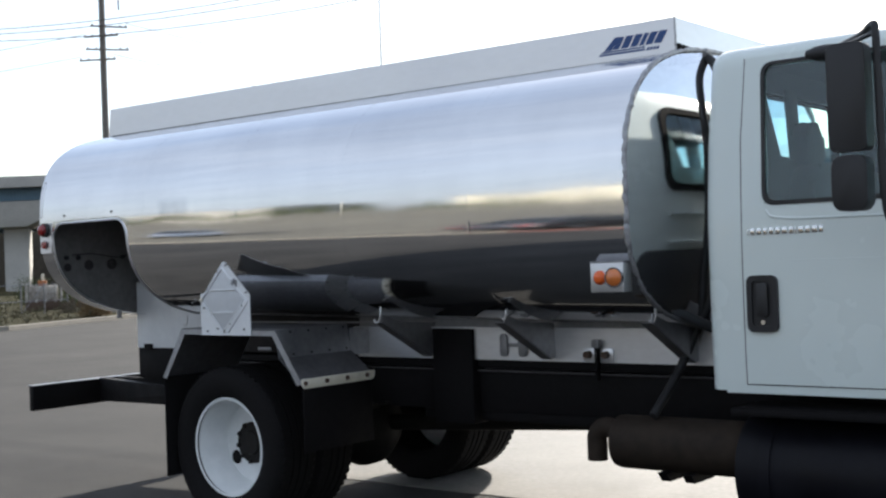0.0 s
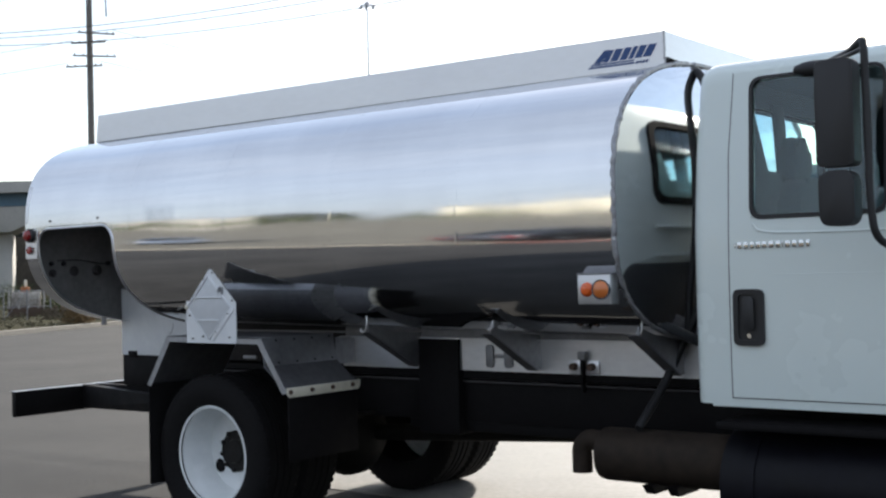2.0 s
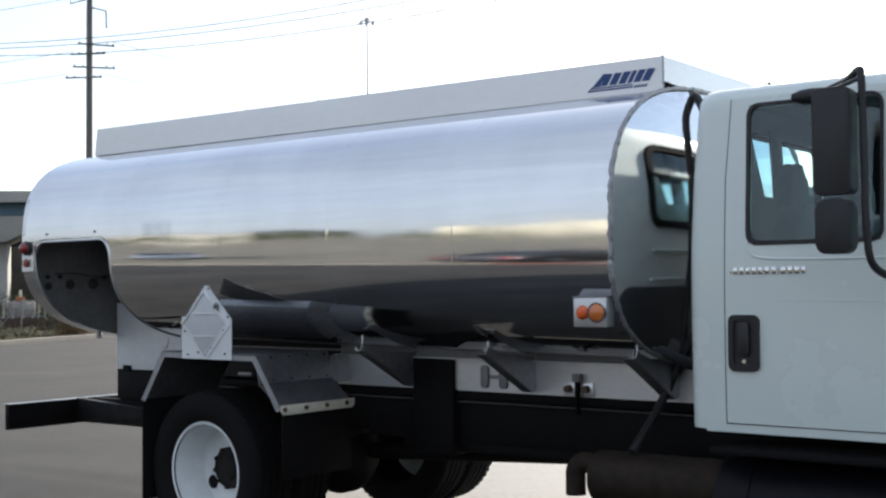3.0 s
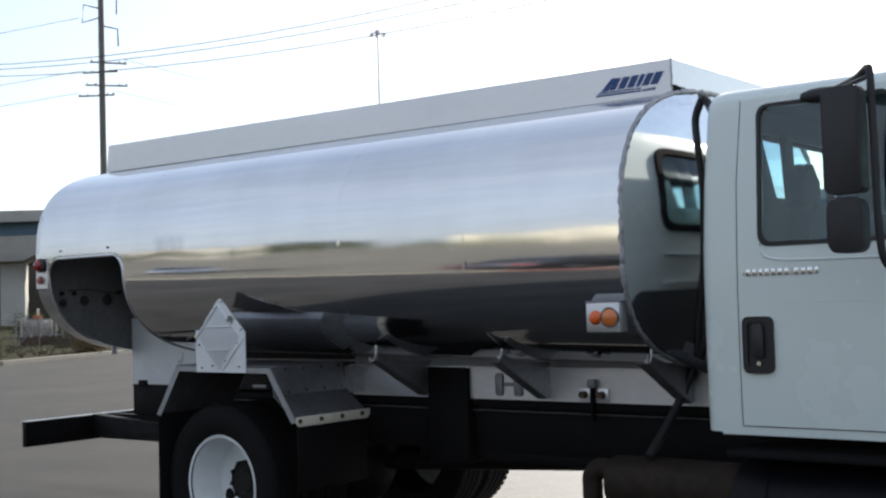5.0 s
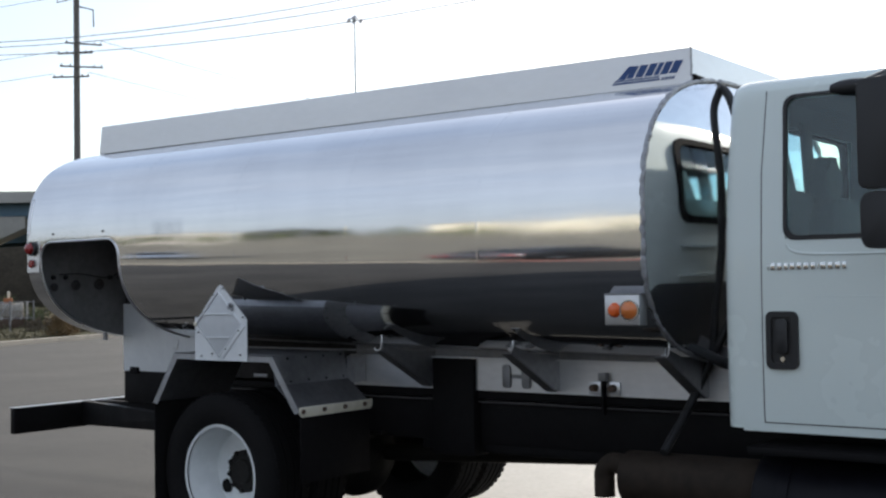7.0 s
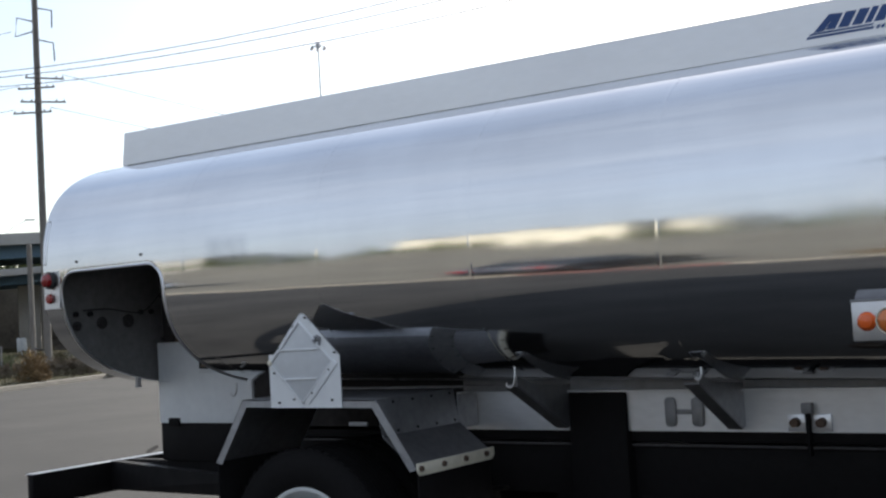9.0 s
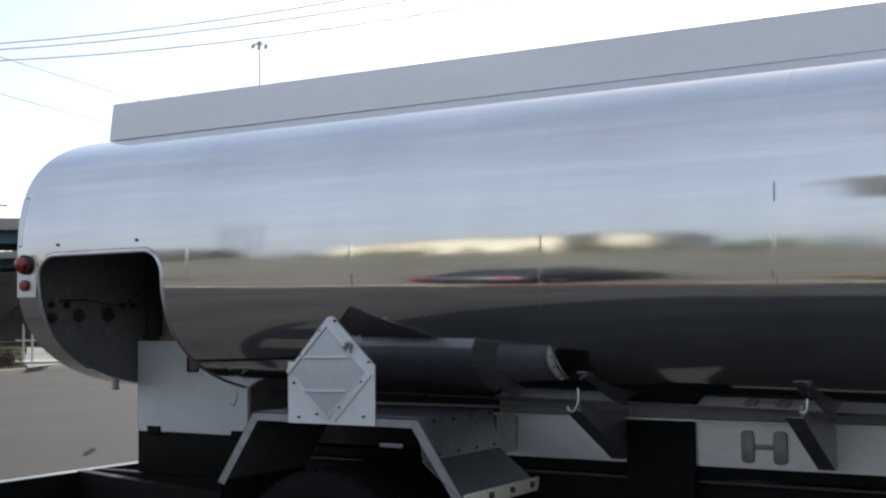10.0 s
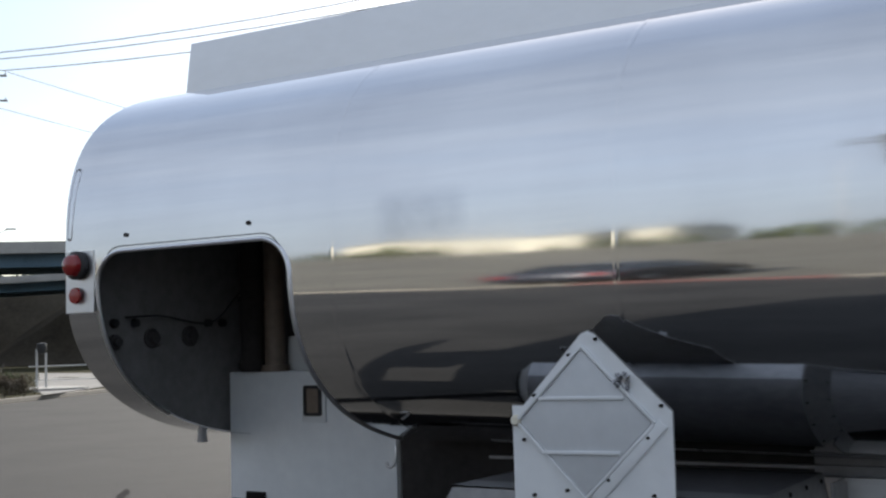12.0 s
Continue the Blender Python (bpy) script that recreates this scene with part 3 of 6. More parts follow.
def slung(turn, c2, c1, c0, u0=-62.0, u1=38.0):
    """A line hanging in a parabola over the lot: height c2*u*u + c1*u + c0 along its run."""
    d = Vector((math.cos(radians(turn)), math.sin(radians(turn)), 0))
    bm = B()
    tube(bm, [Vector((-18.99, 14.331, 0)) + d * u + Vector((0, 0, c2 * u * u + c1 * u + c0)) for u in np.linspace(u0, u1, 60)], 0.0115, 5)
    tagged(part("power_line", bm, WIRE, None), "thin overhead power line", "wire", "overhead wires")


slung(12.5, 0.005045, -0.00437, 8.488)
slung(10.0, 0.004236, -0.02243, 8.324)
slung(7.5, 0.004351, -0.04303, 8.022)
for z, r_, tilt in ((10.52, 0.95, -0.25), (9.25, 0.50, 0.16)):
    e = at_pole(r_ - 0.05, z + tilt * r_ * 0.55 + 0.15, -0.2)
    wire(e, (-48, 165, z + 0.7), 1.6, 0.012)
for z, l_ in ((12.1, -0.75), (9.4, -0.8), (10.2, -0.62)):
    wire(at_pole(l_, z, -0.2), (-110, -10, z - 1.0), 1.2, 0.011)

# ---- tall lamp masts
def lamp_mast(mx, my, top):
    mast = thing("lamp_mast", (mx, my, 0), "tall slender lamp mast with a ring of floodlights", "lamp mast", "lamp masts")
    bm = B()
    rod(bm, (mx, my, 0), (mx, my, top - 0.1), 0.11, 0.04, 14)
    part("shaft", bm, GALV, mast)
    bm = B()
    lathe(bm, [(0.08, -0.22), (0.18, -0.18), (0.18, 0.0), (0.08, 0.10), (0.0, 0.12)], (mx, my, top + 0.12), "z", 16)
    part("ring", bm, GALV, mast)
    for k in range(6):
        a = 2 * math.pi * k / 6 + 0.3
        bm = B()
        cx, cy = mx + 0.47 * math.cos(a), my + 0.47 * math.sin(a)
        rod(bm, (mx, my, top + 0.08), (cx, cy, top - 0.05), 0.02, 0.02, 6)
        lathe(bm, [(0.0, 0.10), (0.07, 0.06), (0.13, -0.10), (0.0, -0.12)], (cx, cy, top - 0.1), "z", 12)
        part("floodlight", bm, GALV, mast)


lamp_mast(-45.65, 52.5, 19.25)
lamp_mast(5.6 + 120 * math.cos(radians(112.19)), -6.10 + 120 * math.sin(radians(112.19)), 1.57 + 120 * math.tan(radians(9.37)))


# ---- plants
def leaf_clump(bm, c, size, n, rng_, tall=1.0, blade=0.10):
    """Many small bent blades round a centre, with an uneven outline."""
    for _ in range(n):
        a, e = rng_.uniform(0, 2 * math.pi), rng_.uniform(0.0, 1.0)
        r = size * (0.25 + 0.75 * rng_.random()) * (0.7 + 0.3 * math.sin(3 * a + c[0]))
        p = Vector((c[0] + r * math.cos(a) * (1 - 0.5 * e), c[1] + r * math.sin(a) * (1 - 0.5 * e), c[2] + size * tall * e * (0.6 + 0.5 * rng_.random())))
        d = Vector((rng_.uniform(-1, 1), rng_.uniform(-1, 1), rng_.uniform(0.1, 1.2))).normalized() * blade * rng_.uniform(0.6, 1.5)
        w = d.cross(Vector((rng_.uniform(-1, 1), rng_.uniform(-1, 1), 0.3))).normalized() * blade * 0.28
        v = [bm.verts.new(q) for q in (p - w, p + w, p + d * 0.6 + w * 0.7, p + d, p + d * 0.6 - w * 0.7)]
        bm.faces.new(v)


def stems(bm, c, size, n, rng_, r=0.012):
    for _ in range(n):
        a = rng_.uniform(0, 2 * math.pi)
        rod(bm, c, (c[0] + 0.6 * size * math.cos(a), c[1] + 0.6 * size * math.sin(a), c[2] + size * rng_.uniform(0.5, 0.95)), r, r * 0.4, 5)


def shrub(place, size, mat, label, seed, tall=1.0, n=2600, blade=0.075):
    rg = random.Random(seed)
    th = thing("shrub", place, label, "shrub", "shrubs behind the kerb")
    bm = B()
    stems(bm, place, size, 14, rg)
    part("stem", bm, WOOD, th)
    bm = B()
    for k in range(7):
        c = (place[0] + size * 0.45 * rg.uniform(-1, 1), place[1] + size * 0.45 * rg.uniform(-1, 1), place[2] + 0.1 * size * rg.random())
        leaf_clump(bm, c, size * rg.uniform(0.5, 0.8), n // 7, rg, tall, blade)
    part("foliage", bm, mat, th, smooth=False)
    return th


def polar(az, dist, eye=(3.47, -5.48)):
    """A place by its bearing and distance from a point of the lot."""
    return eye[0] + 1.12 * dist * math.cos(radians(az + 0.65)), eye[1] + 1.12 * dist * math.sin(radians(az + 0.65))


for k, (az, dist, size, mat, lab, tall) in enumerate(((141.2, 46.0, 0.9, GREEN, "dull green shrub on the verge", 0.9),
                                                     (144.6, 48.0, 1.1, GREEN, "dull green shrub on the verge", 0.9), (145.6, 52.0, 1.2, GREEN, "dull green shrub on the verge", 1.0),
                                                     (146.5, 56.0, 1.5, GREEN, "dull green shrub on the verge", 1.2), (142.1, 52.0, 1.1, STRAW, "dry brush on the verge", 0.8))):
    x, y = polar(az, dist)
    shrub((x, y, 0.12), size, mat, lab, 20 + k, tall)

shrub((-30.3, 19.25, 0.12), 0.9, DRY, "dry straw-brown shrub behind the kerb", 20, 1.5)

for k, (az, dist, size) in enumerate(((142.3, 40.6, 0.62), (141.7, 41.0, 0.7), (141.1, 40.8, 0.62), (143.7, 42.5, 0.6), (144.5, 41.5, 0.5))):
    x, y = polar(az, dist, (2.631, -4.964))
    shrub((x, y, 0.12), size, BRUSH, "brown dry brush behind the kerb", 60 + k, 1.25)

# dry grass tufts in the verge
bm = B()
rg = random.Random(7)
for k in range(1500):
    d, y = 0.3 + 22 * rg.random() ** 1.4, rg.uniform(6, 42)
    if y > 21.5 and KX(y) - d > -34.9 - 1.21 * (y - 25.8):
        continue
    leaf_clump(bm, (KX(y) - d, y, 0.14), 0.16, 7, rg, 1.3, 0.085)
tufts = part("grass_tuft", bm, STRAW, None, smooth=False)
tagged(tufts, "scattered dry straw grass tufts on the verge", "grass", "", "stuff")

# overgrown strip between the decks
bm = B()
for k in range(260):
    c = OV @ Vector((rg.uniform(-60, 60), 29 + 10 * rg.random(), 7.6 + 1.4 * rg.random()))
    leaf_clump(bm, c, 1.5, 26, rg, 1.0, 0.7)
hedge = part("bank_scrub", bm, GREEN, None, smooth=False)
tagged(hedge, "overgrown green scrub on the bank behind the overpass", "scrub", "", "stuff")

# bare tree tops beyond the overpass
for k, (az, dist, h) in enumerate(((147.0, 150, 13.5), (144.4, 160, 13.0), (142.9, 170, 14.0))):
    x, y = polar(az, dist)
    tr = thing("bare_tree", (x, y, 0), "bare grey winter tree beyond the overpass", "tree", "bare trees")
    bm = B()
    rg2 = random.Random(50 + k)

    def limb(a, d, ln, r, depth):
        b = a + d * ln
        rod(bm, a, b, r, r * 0.65, 5, False)
        if depth:
            for _ in range(3):
                nd = (d + Vector((rg2.uniform(-1, 1), rg2.uniform(-1, 1), rg2.uniform(-0.1, 0.7))) * 0.62).normalized()
                limb(a.lerp(b, rg2.uniform(0.65, 1.0)), nd, ln * rg2.uniform(0.6, 0.8), r * 0.6, depth - 1)
    limb(Vector((x, y, 0)), Vector((0, 0, 1)), h * 0.36, 0.22, 5)
    part("trunk", bm, WOOD, tr)

# road lamps on the overpass
for x, y in ((-85.0, 61.3), (-88.2, 58.4)):
    lm = thing("street_lamp", (x, y, 9.5), "slender street lamp standing on the overpass", "street lamp", "overpass lamps")
    bm = B()
    tube(bm, smooth_line([(x, y, 9.3), (x + 0.1, y + 0.13, 10.7), (x + 0.5, y + 0.65, 11.5), (x + 1.2, y + 1.6, 12.1)], 5), 0.03, 6)
    part("column", bm, GALV, lm)
    bm = B()
    box(bm, 0.0, 0.85, -0.14, 0.14, -0.07, 0.07, 0.04, Matrix.Translation((x + 1.1, y + 1.45, 12.12)) @ Matrix.Rotation(radians(53.5), 4, "Z"))
    part("lantern", bm, GALV, lm)

# low pipe fence and site clutter behind the kerb
fence = thing("pipe_fence", (-34, 15, 0.1), "grey pipe fence on the verge", "fence")
fpts = [polar(az, d, (5.62, -6.2)) for az, d in ((149.5, 44), (148.4, 44.5), (147.3, 45), (146.3, 45.5), (145.3, 46))]
for x, y in fpts:
    bm = B()
    rod(bm, (x, y, 0.08), (x, y, 1.35), 0.026, 0.026, 8)
    part("post", bm, GREYAL, fence)
for z in (0.65, 1.3):
    for (xa, ya), (xb, yb) in zip(fpts, fpts[1:]):
        bm = B()
        rod(bm, (xa, ya, z), (xb, yb, z), 0.015, 0.015, 8)
        part("rail", bm, GREYAL, fence)
for (xa, ya), (xb, yb) in zip(fpts[::2], fpts[1::2]):
    bm = B()
    rod(bm, (xa, ya, 0.15), (xb, yb, 1.3), 0.013, 0.013, 6)
    part("brace", bm, GREYAL, fence)

x, y = polar(146.35, 50.0, (5.62, -6.2))
hut = thing("equipment_skid", (x, y, 0.1), "white and orange equipment skid on a rusty pallet", "equipment")
tm = Matrix.Translation((x, y, 0)) @ Matrix.Rotation(radians(57), 4, "Z")
for nm, b_, mt in (("pallet", (-0.75, 0.75, -0.5, 0.5, 0.12, 0.62), RUST), ("case", (-0.62, 0.62, -0.42, 0.42, 0.62, 1.22), STAINED), ("cover", (-0.22, 0.16, -0.2, 0.2, 1.22, 1.45), CONE), ("cap", (-0.07, 0.05, -0.06, 0.06, 1.45, 1.75), CREAM)):
    bm = B()
    box(bm, *b_, 0.03, tm)
    part(nm, bm, mt, hut)
for a_ in (-0.7, -0.3, 0.1, 0.5, 0.75):
    bm = B()
    box(bm, a_ - 0.05, a_ + 0.05, -0.56, -0.50, 0.5, 1.3, 0.01, tm)
    part("stake", bm, STAINED, hut)

# paired white marker posts with a black head on a pale pad
x, y = -35.45, 26.22
vent = thing("vent_post", (x, y, 0.1), "pair of white posts with a black cap and cross bars", "post")
bm = B()
rod(bm, (x, y, 0.1), (x, y, 1.70), 0.045, 0.045, 10)
part("post", bm, SIGNW, vent)
bm = B()
rod(bm, (x + 0.21, y + 0.25, 0.1), (x + 0.21, y + 0.25, 1.55), 0.045, 0.045, 10)
part("post", bm, SIGNW, vent)
bm = B()
lathe(bm, [(0.0, -0.22), (0.13, -0.20), (0.20, 0.0), (0.17, 0.18), (0.0, 0.22)], (x + 0.12, y + 0.13, 1.72), "z", 14)
part("cap", bm, PLASTIC, vent)
bm = B()
turn = Matrix.Translation((x, y, 0)) @ Matrix.Rotation(radians(50), 4, "Z")
for z, x0, x1, h in ((1.02, -0.30, 2.3, 0.05), (0.50, -0.1, 2.3, 0.03)):
    bm = B()
    box(bm, x0, x1, 0.05, 0.10, z, z + h, 0.008, turn)
    part("cross_bar", bm, SIGNW, vent)
bm = B()
pad = [(x + 1.9 * math.cos(a) * (1 + 0.2 * math.sin(3 * a)), y + 1.5 * math.sin(a)) for a in np.linspace(0, 2 * math.pi, 24)[:-1]]
prism(bm, pad, "z", 0.1, 0.24)
tagged(part("gravel_pad", bm, CONCRETE, None), "pale gravel pad on the verge", "pad", "", "structure")

# small white sign by the overpass pier
x, y = polar(143.8, 80.0, (2.66, -4.99))
sg = thing("site_sign", (x, y, 0.1), "small white notice on a post by the overpass", "sign")
bm = B()
rod(bm, (x, y, 0.05), (x, y, 1.7), 0.04, 0.04, 8)
part("post", bm, GALV, sg)
bm = B()
box(bm, -0.32, 0.32, -0.02, 0.02, 0.7, 1.65, 0.01, Matrix.Translation((x, y, 0)) @ Matrix.Rotation(radians(53), 4, "Z"))
part("board", bm, SIGNW, sg)

# ---- what the tank mirrors: a dry bank with pale sheds across the lot
FIELD = material("sunlit_dry_field", (0.060, 0.055, 0.044), (0.170, 0.155, 0.123), (0.9, 1.0), 0.0, 3, 0.22, 0.5, 0.05)
bm = B()
vs = []
for i in range(17):
    row = []
    for j in range(81):
        x = -140 + 3.2 * j
        y = -10.6 - 4.85 * i
        h = (5.2 + 0.022 * max(0.0, -x)) * (min(i, 11) / 11.0) ** 1.4 * (0.88 + 0.24 * noise.noise((x * 0.03, i * 0.2, 0))) + 0.02
        row.append(bm.verts.new((x, y, h)))
    vs.append(row)
for a, b in zip(vs, vs[1:]):
    for i in range(80):
        bm.faces.new((a[i], b[i], b[i + 1], a[i + 1]))
setting("field_bank", bm, FIELD, "dry sunlit grass bank across the lot", "ground")
for x, y, ln, h, mt, tint in ((-43.0, -80, 20.0, 8.6, BEIGE, "pale beige"), (-28.0, -80, 3.4, 8.5, BEIGE, "pale beige"), (-86.0, -80, 22.0, 9.0, CONCRETE, "grey")):
    sh = thing("shed", (x, y, 5.5), "long " + tint + " shed beyond the grass bank", "building", "sheds across the lot")
    bm = B()
    box(bm, x - ln / 2, x + ln / 2, y - 5, y + 8, 3.5, h)
    part("wall", bm, mt, sh)
    bm = B()
    prism(bm, [(y - 5.4, h), (y + 8.4, h), (y + 1.5, h + 0.7)], "x", x - ln / 2 - 0.4, x + ln / 2 + 0.4)
    part("roof", bm, ROOF, sh)
bm = B()
for k in range(190):
    x = rg.uniform(-110, 60)
    leaf_clump(bm, (x, -63 + 0.04 * x + rg.uniform(-2, 2), 4.6 + 0.02 * max(0.0, -x)), rg.uniform(0.5, 1.5) * (1.5 if x < -62 else 1.0) if rg.random() < 0.8 else 2.3, 24, rg, 0.7, 0.6)
tagged(part("treeline", bm, GREEN, None, smooth=False), "broken line of dark green brush on the bank", "brush", "", "stuff")
bm = B()
for k in range(100):
    x = rg.choice((0.8, 3.0, 6.0, 9.0)) + rg.uniform(-1.1, 1.1)
    leaf_clump(bm, (x, -11.6 + rg.uniform(-0.4, 0.4), 0.15), 0.38, 18, rg, 0.9, 0.2)
tagged(part("hedge", bm, BRUSH, None, smooth=False), "low dark brush at the foot of the bank", "hedge", "", "stuff")
# pale kerb at the foot of the bank, a length of it painted red
REDKERB = material("faded_red_kerb_paint", (0.09, 0.032, 0.030), (0.17, 0.060, 0.052), (0.6, 0.8), 0.0, 30, 3, 0.2, 0.003)
bm = B()
for i in range(66):
    x0, x1 = -60 + 1.5 * i, -60 + 1.5 * i + 1.48
    v = [bm.verts.new((x, -10.4 + d, z)) for x in (x0, x1) for d, z in ((0.0, 0.0), (-0.02, 0.12), (-0.15, 0.12), (-0.15, 0.0))]
    made = [bm.faces.new((v[k], v[k + 1], v[k + 5], v[k + 4])) for k in range(3)] + [bm.faces.new(v[0:4]), bm.faces.new(v[7:3:-1])]
    for f in made:
        f.material_index = 1 if -4.0 < (x0 + x1) / 2 < -1.5 else 0
setting("far_kerb", bm, [KERB, REDKERB], "pale concrete kerb across the lot", "kerb")


# tall roadside sign across the lot, mirrored in the tank
sign = thing("pole_sign", (-7.2, -51.0, 3.0), "tall dark sign board on a steel post across the lot", "sign")
bm = B()
rod(bm, (-7.2, -51.0, 3.0), (-7.2, -51.0, 13.2), 0.16, 0.14, 14)
part("post", bm, GALV, sign)
bm = B()
prism(bm, [(-8.7, 13.0), (-5.6, 13.0), (-5.0, 21.0), (-9.5, 21.0)], "y", -51.25, -50.75, 0.05)
board = part("board", bm, TRIM, sign)
for z in (19.9, 18.6):
    bm = B()
    box(bm, -11.2, -9.35, -51.1, -50.9, z - 0.16, z + 0.16, 0.03)
    part("arm", bm, TRIM, board)
post = thing("lamp_post", (-10.9, -51.0, 3.0), "thin steel lamp post beside the tall sign", "lamp post")
bm = B()
rod(bm, (-10.9, -51.0, 3.0), (-10.9, -51.0, 14.2), 0.11, 0.06, 12)
part("shaft", bm, GALV, post)
bm = B()
lathe(bm, [(0.0, 0.35), (0.12, 0.30), (0.16, 0.0), (0.06, -0.1)], (-10.9, -51.0, 14.2), "z", 12)
part("lantern", bm, GALV, post)

# two cars parked across the lot
SILVER = material("blue_grey_car_paint", (0.16, 0.19, 0.25), (0.22, 0.26, 0.33), (0.25, 0.4), 0.3, 20, 2, 0.0, coat=0.6)
NAVY = material("dark_blue_car_paint", (0.012, 0.014, 0.022), (0.022, 0.025, 0.036), (0.25, 0.4), 0.2, 20, 2, 0.0, coat=0.6)
CARGLASS = material("dark_car_glass", (0.010, 0.012, 0.014), (0.018, 0.020, 0.022), (0.03, 0.08), 0.0, 5, 1, 0.0)


def parked_car(x, y, z, heading, paint, label):
    """A saloon with its nose along the heading, in degrees."""
    m = Matrix.Translation((x, y, z)) @ Matrix.Rotation(radians(heading), 4, "Z")
    car = thing("parked_car", (x, y, z), label, "car", "cars across the lot")

    def add(name, bm, mat, parent, lab=""):
        bmesh.ops.transform(bm, matrix=m, verts=bm.verts)
        return part(name, bm, mat, parent, lab)

    bm = B()
    prism(bm, [(-2.20, 0.34), (-2.26, 0.62), (-2.16, 0.90), (-1.25, 0.95), (0.92, 0.93), (1.60, 0.86), (2.05, 0.76), (2.21, 0.62), (2.20, 0.34), (1.95, 0.22), (-1.95, 0.22)], "y", -0.87, 0.87, 0.05)
    body = add("body", bm, paint, car)
    rows = [[(-1.80, -0.80, 0.92), (1.02, -0.80, 0.92), (1.02, 0.80, 0.92), (-1.80, 0.80, 0.92)],
            [(-1.10, -0.60, 1.40), (0.22, -0.60, 1.40), (0.22, 0.60, 1.40), (-1.10, 0.60, 1.40)]]
    bm = B()
    v = [[bm.verts.new(c) for c in r] for r in rows]
    bm.faces.new(v[1])
    for i in range(4):
        j = (i + 1) % 4
        bm.faces.new((v[0][i], v[0][j], v[1][j], v[1][i]))
    add("side_glass", bm, CARGLASS, car, "dark car windows")
    bm = B()
    prism(bm, [(-1.20, 1.385), (-1.10, 1.43), (-0.45, 1.46), (0.15, 1.43), (0.30, 1.385)], "y", -0.62, 0.62, 0.02)
    add("roof", bm, paint, car)
    for i in range(4):
        bm = B()
        rod(bm, rows[0][i], rows[1][i], 0.045, 0.035, 8)
        add("pillar", bm, paint, car)
    for s in (-1, 1):
        bm = B()
        rod(bm, (-0.42, s * 0.81, 0.92), (-0.42, s * 0.61, 1.40), 0.04, 0.035, 8)
        add("pillar", bm, paint, car)
        for wx in (-1.36, 1.38):
            bm = B()
            rod(bm, (wx, s * 0.68, 0.32), (wx, s * 0.885, 0.32), 0.32, 0.32, 24)
            w = add("wheel", bm, RUBBER, car, "black tyre")
            bm = B()
            rod(bm, (wx, s * 0.880, 0.32), (wx, s * 0.895, 0.32), 0.20, 0.18, 16)
            add("rim", bm, GALV, w)
        bm = B()
        box(bm, 2.08, 2.20, s * 0.66 - 0.17, s * 0.66 + 0.17, 0.62, 0.74, 0.02)
        add("headlight", bm, SIGNW, body)
        bm = B()
        box(bm, -2.27, -2.20, s * 0.66 - 0.15, s * 0.66 + 0.15, 0.66, 0.82, 0.02)
        add("tail_light", bm, RED, body)
    return car


parked_car(-21.0, -18.2, 0.42, 40.0, SILVER, "blue-grey saloon parked on the dry bank")
parked_car(-4.7, -12.8, 0.06, -87.0, NAVY, "dark blue saloon parked with its tail to the kerb")


# ---------------------------------------------------------------- the tanker truck
# x forward along the truck with the rear axle at 0, the far side at +y
HALF_W, MID_Z, UP, DOWN, POWER = 1.235, 1.83, 0.79, 0.645, 2.9


def section(n=400, grow=0.0, x=2.85):
    """Points (y, z) of the tank's section at x by even arc length, from bottom middle over the near side and the top, round to the bottom.
    The belly rises and the shoulders grow squarer towards the tail."""
    u = min(max((2.85 - x) / 4.7, 0.0), 1.0)
    mid, up, down, top_power, low_power = MID_Z + 0.06 * u, UP - 0.06 * u, DOWN, POWER + 0.25 * u, POWER - 0.3 * u
    a = -math.pi / 2 - 2 * math.pi * np.arange(4001) / 4000
    c, s = np.cos(a), np.sin(a)
    power = np.where(s > 0, top_power, low_power)
    y = (HALF_W + grow) * np.sign(c) * np.abs(c) ** (2 / power)
    z = mid + (np.where(s > 0, up, down) + grow) * np.sign(s) * np.abs(s) ** (2 / power)
    run = np.concatenate([[0], np.cumsum(np.hypot(np.diff(y), np.diff(z)))])
    at = np.linspace(0, run[-1], n + 1)
    return np.stack([np.interp(at, run, y), np.interp(at, run, z)], 1)


def loft(bm, rings, closed=True):
    vs = [[bm.verts.new(p) for p in r] for r in rings]
    n = len(vs[0])
    for a, b in zip(vs, vs[1:]):
        for i in range(n if closed else n - 1):
            j = (i + 1) % n
            bm.faces.new((a[i], a[j], b[j], b[i]))
    return vs


truck = thing("tanker_truck", (0, 0, 0), "white cab truck with polished aluminium fuel tank, parked on asphalt", "truck")

# tank shell, ahead of the open locker
X_TAIL, X_OPEN0, X_OPEN1, X_HEAD = -1.862, -1.706, -0.875, 2.852
bm = B()
ring = section(160)[:-1]
xs = np.linspace(X_OPEN1, X_HEAD, 48)
vs = loft(bm, [[(x, y, z) for y, z in section(160, 0.0, x)[:-1]] for x in xs])
bm.faces.new(vs[0])
tank = part("tank", bm, ALU, truck, "polished aluminium oval tank shell with mirror-like sides", 60)

# locker skin behind it: open on the near side below z = 1.955
Z_OPEN, R_OPEN = 1.935, 0.115
cols = [X_OPEN0 + R_OPEN * (1 - math.cos(radians(a))) for a in range(0, 91, 9)]
cols += list(np.linspace(X_OPEN0 + R_OPEN, X_OPEN1 - R_OPEN, 10)[1:-1])
cols += [X_OPEN1 - R_OPEN * (1 - math.cos(radians(a))) for a in range(90, -1, -9)]


def open_z(x):
    d = max(0.0, X_OPEN0 + R_OPEN - x, x - (X_OPEN1 - R_OPEN))
    return Z_OPEN - (R_OPEN - math.sqrt(max(0.0, R_OPEN ** 2 - d ** 2)))


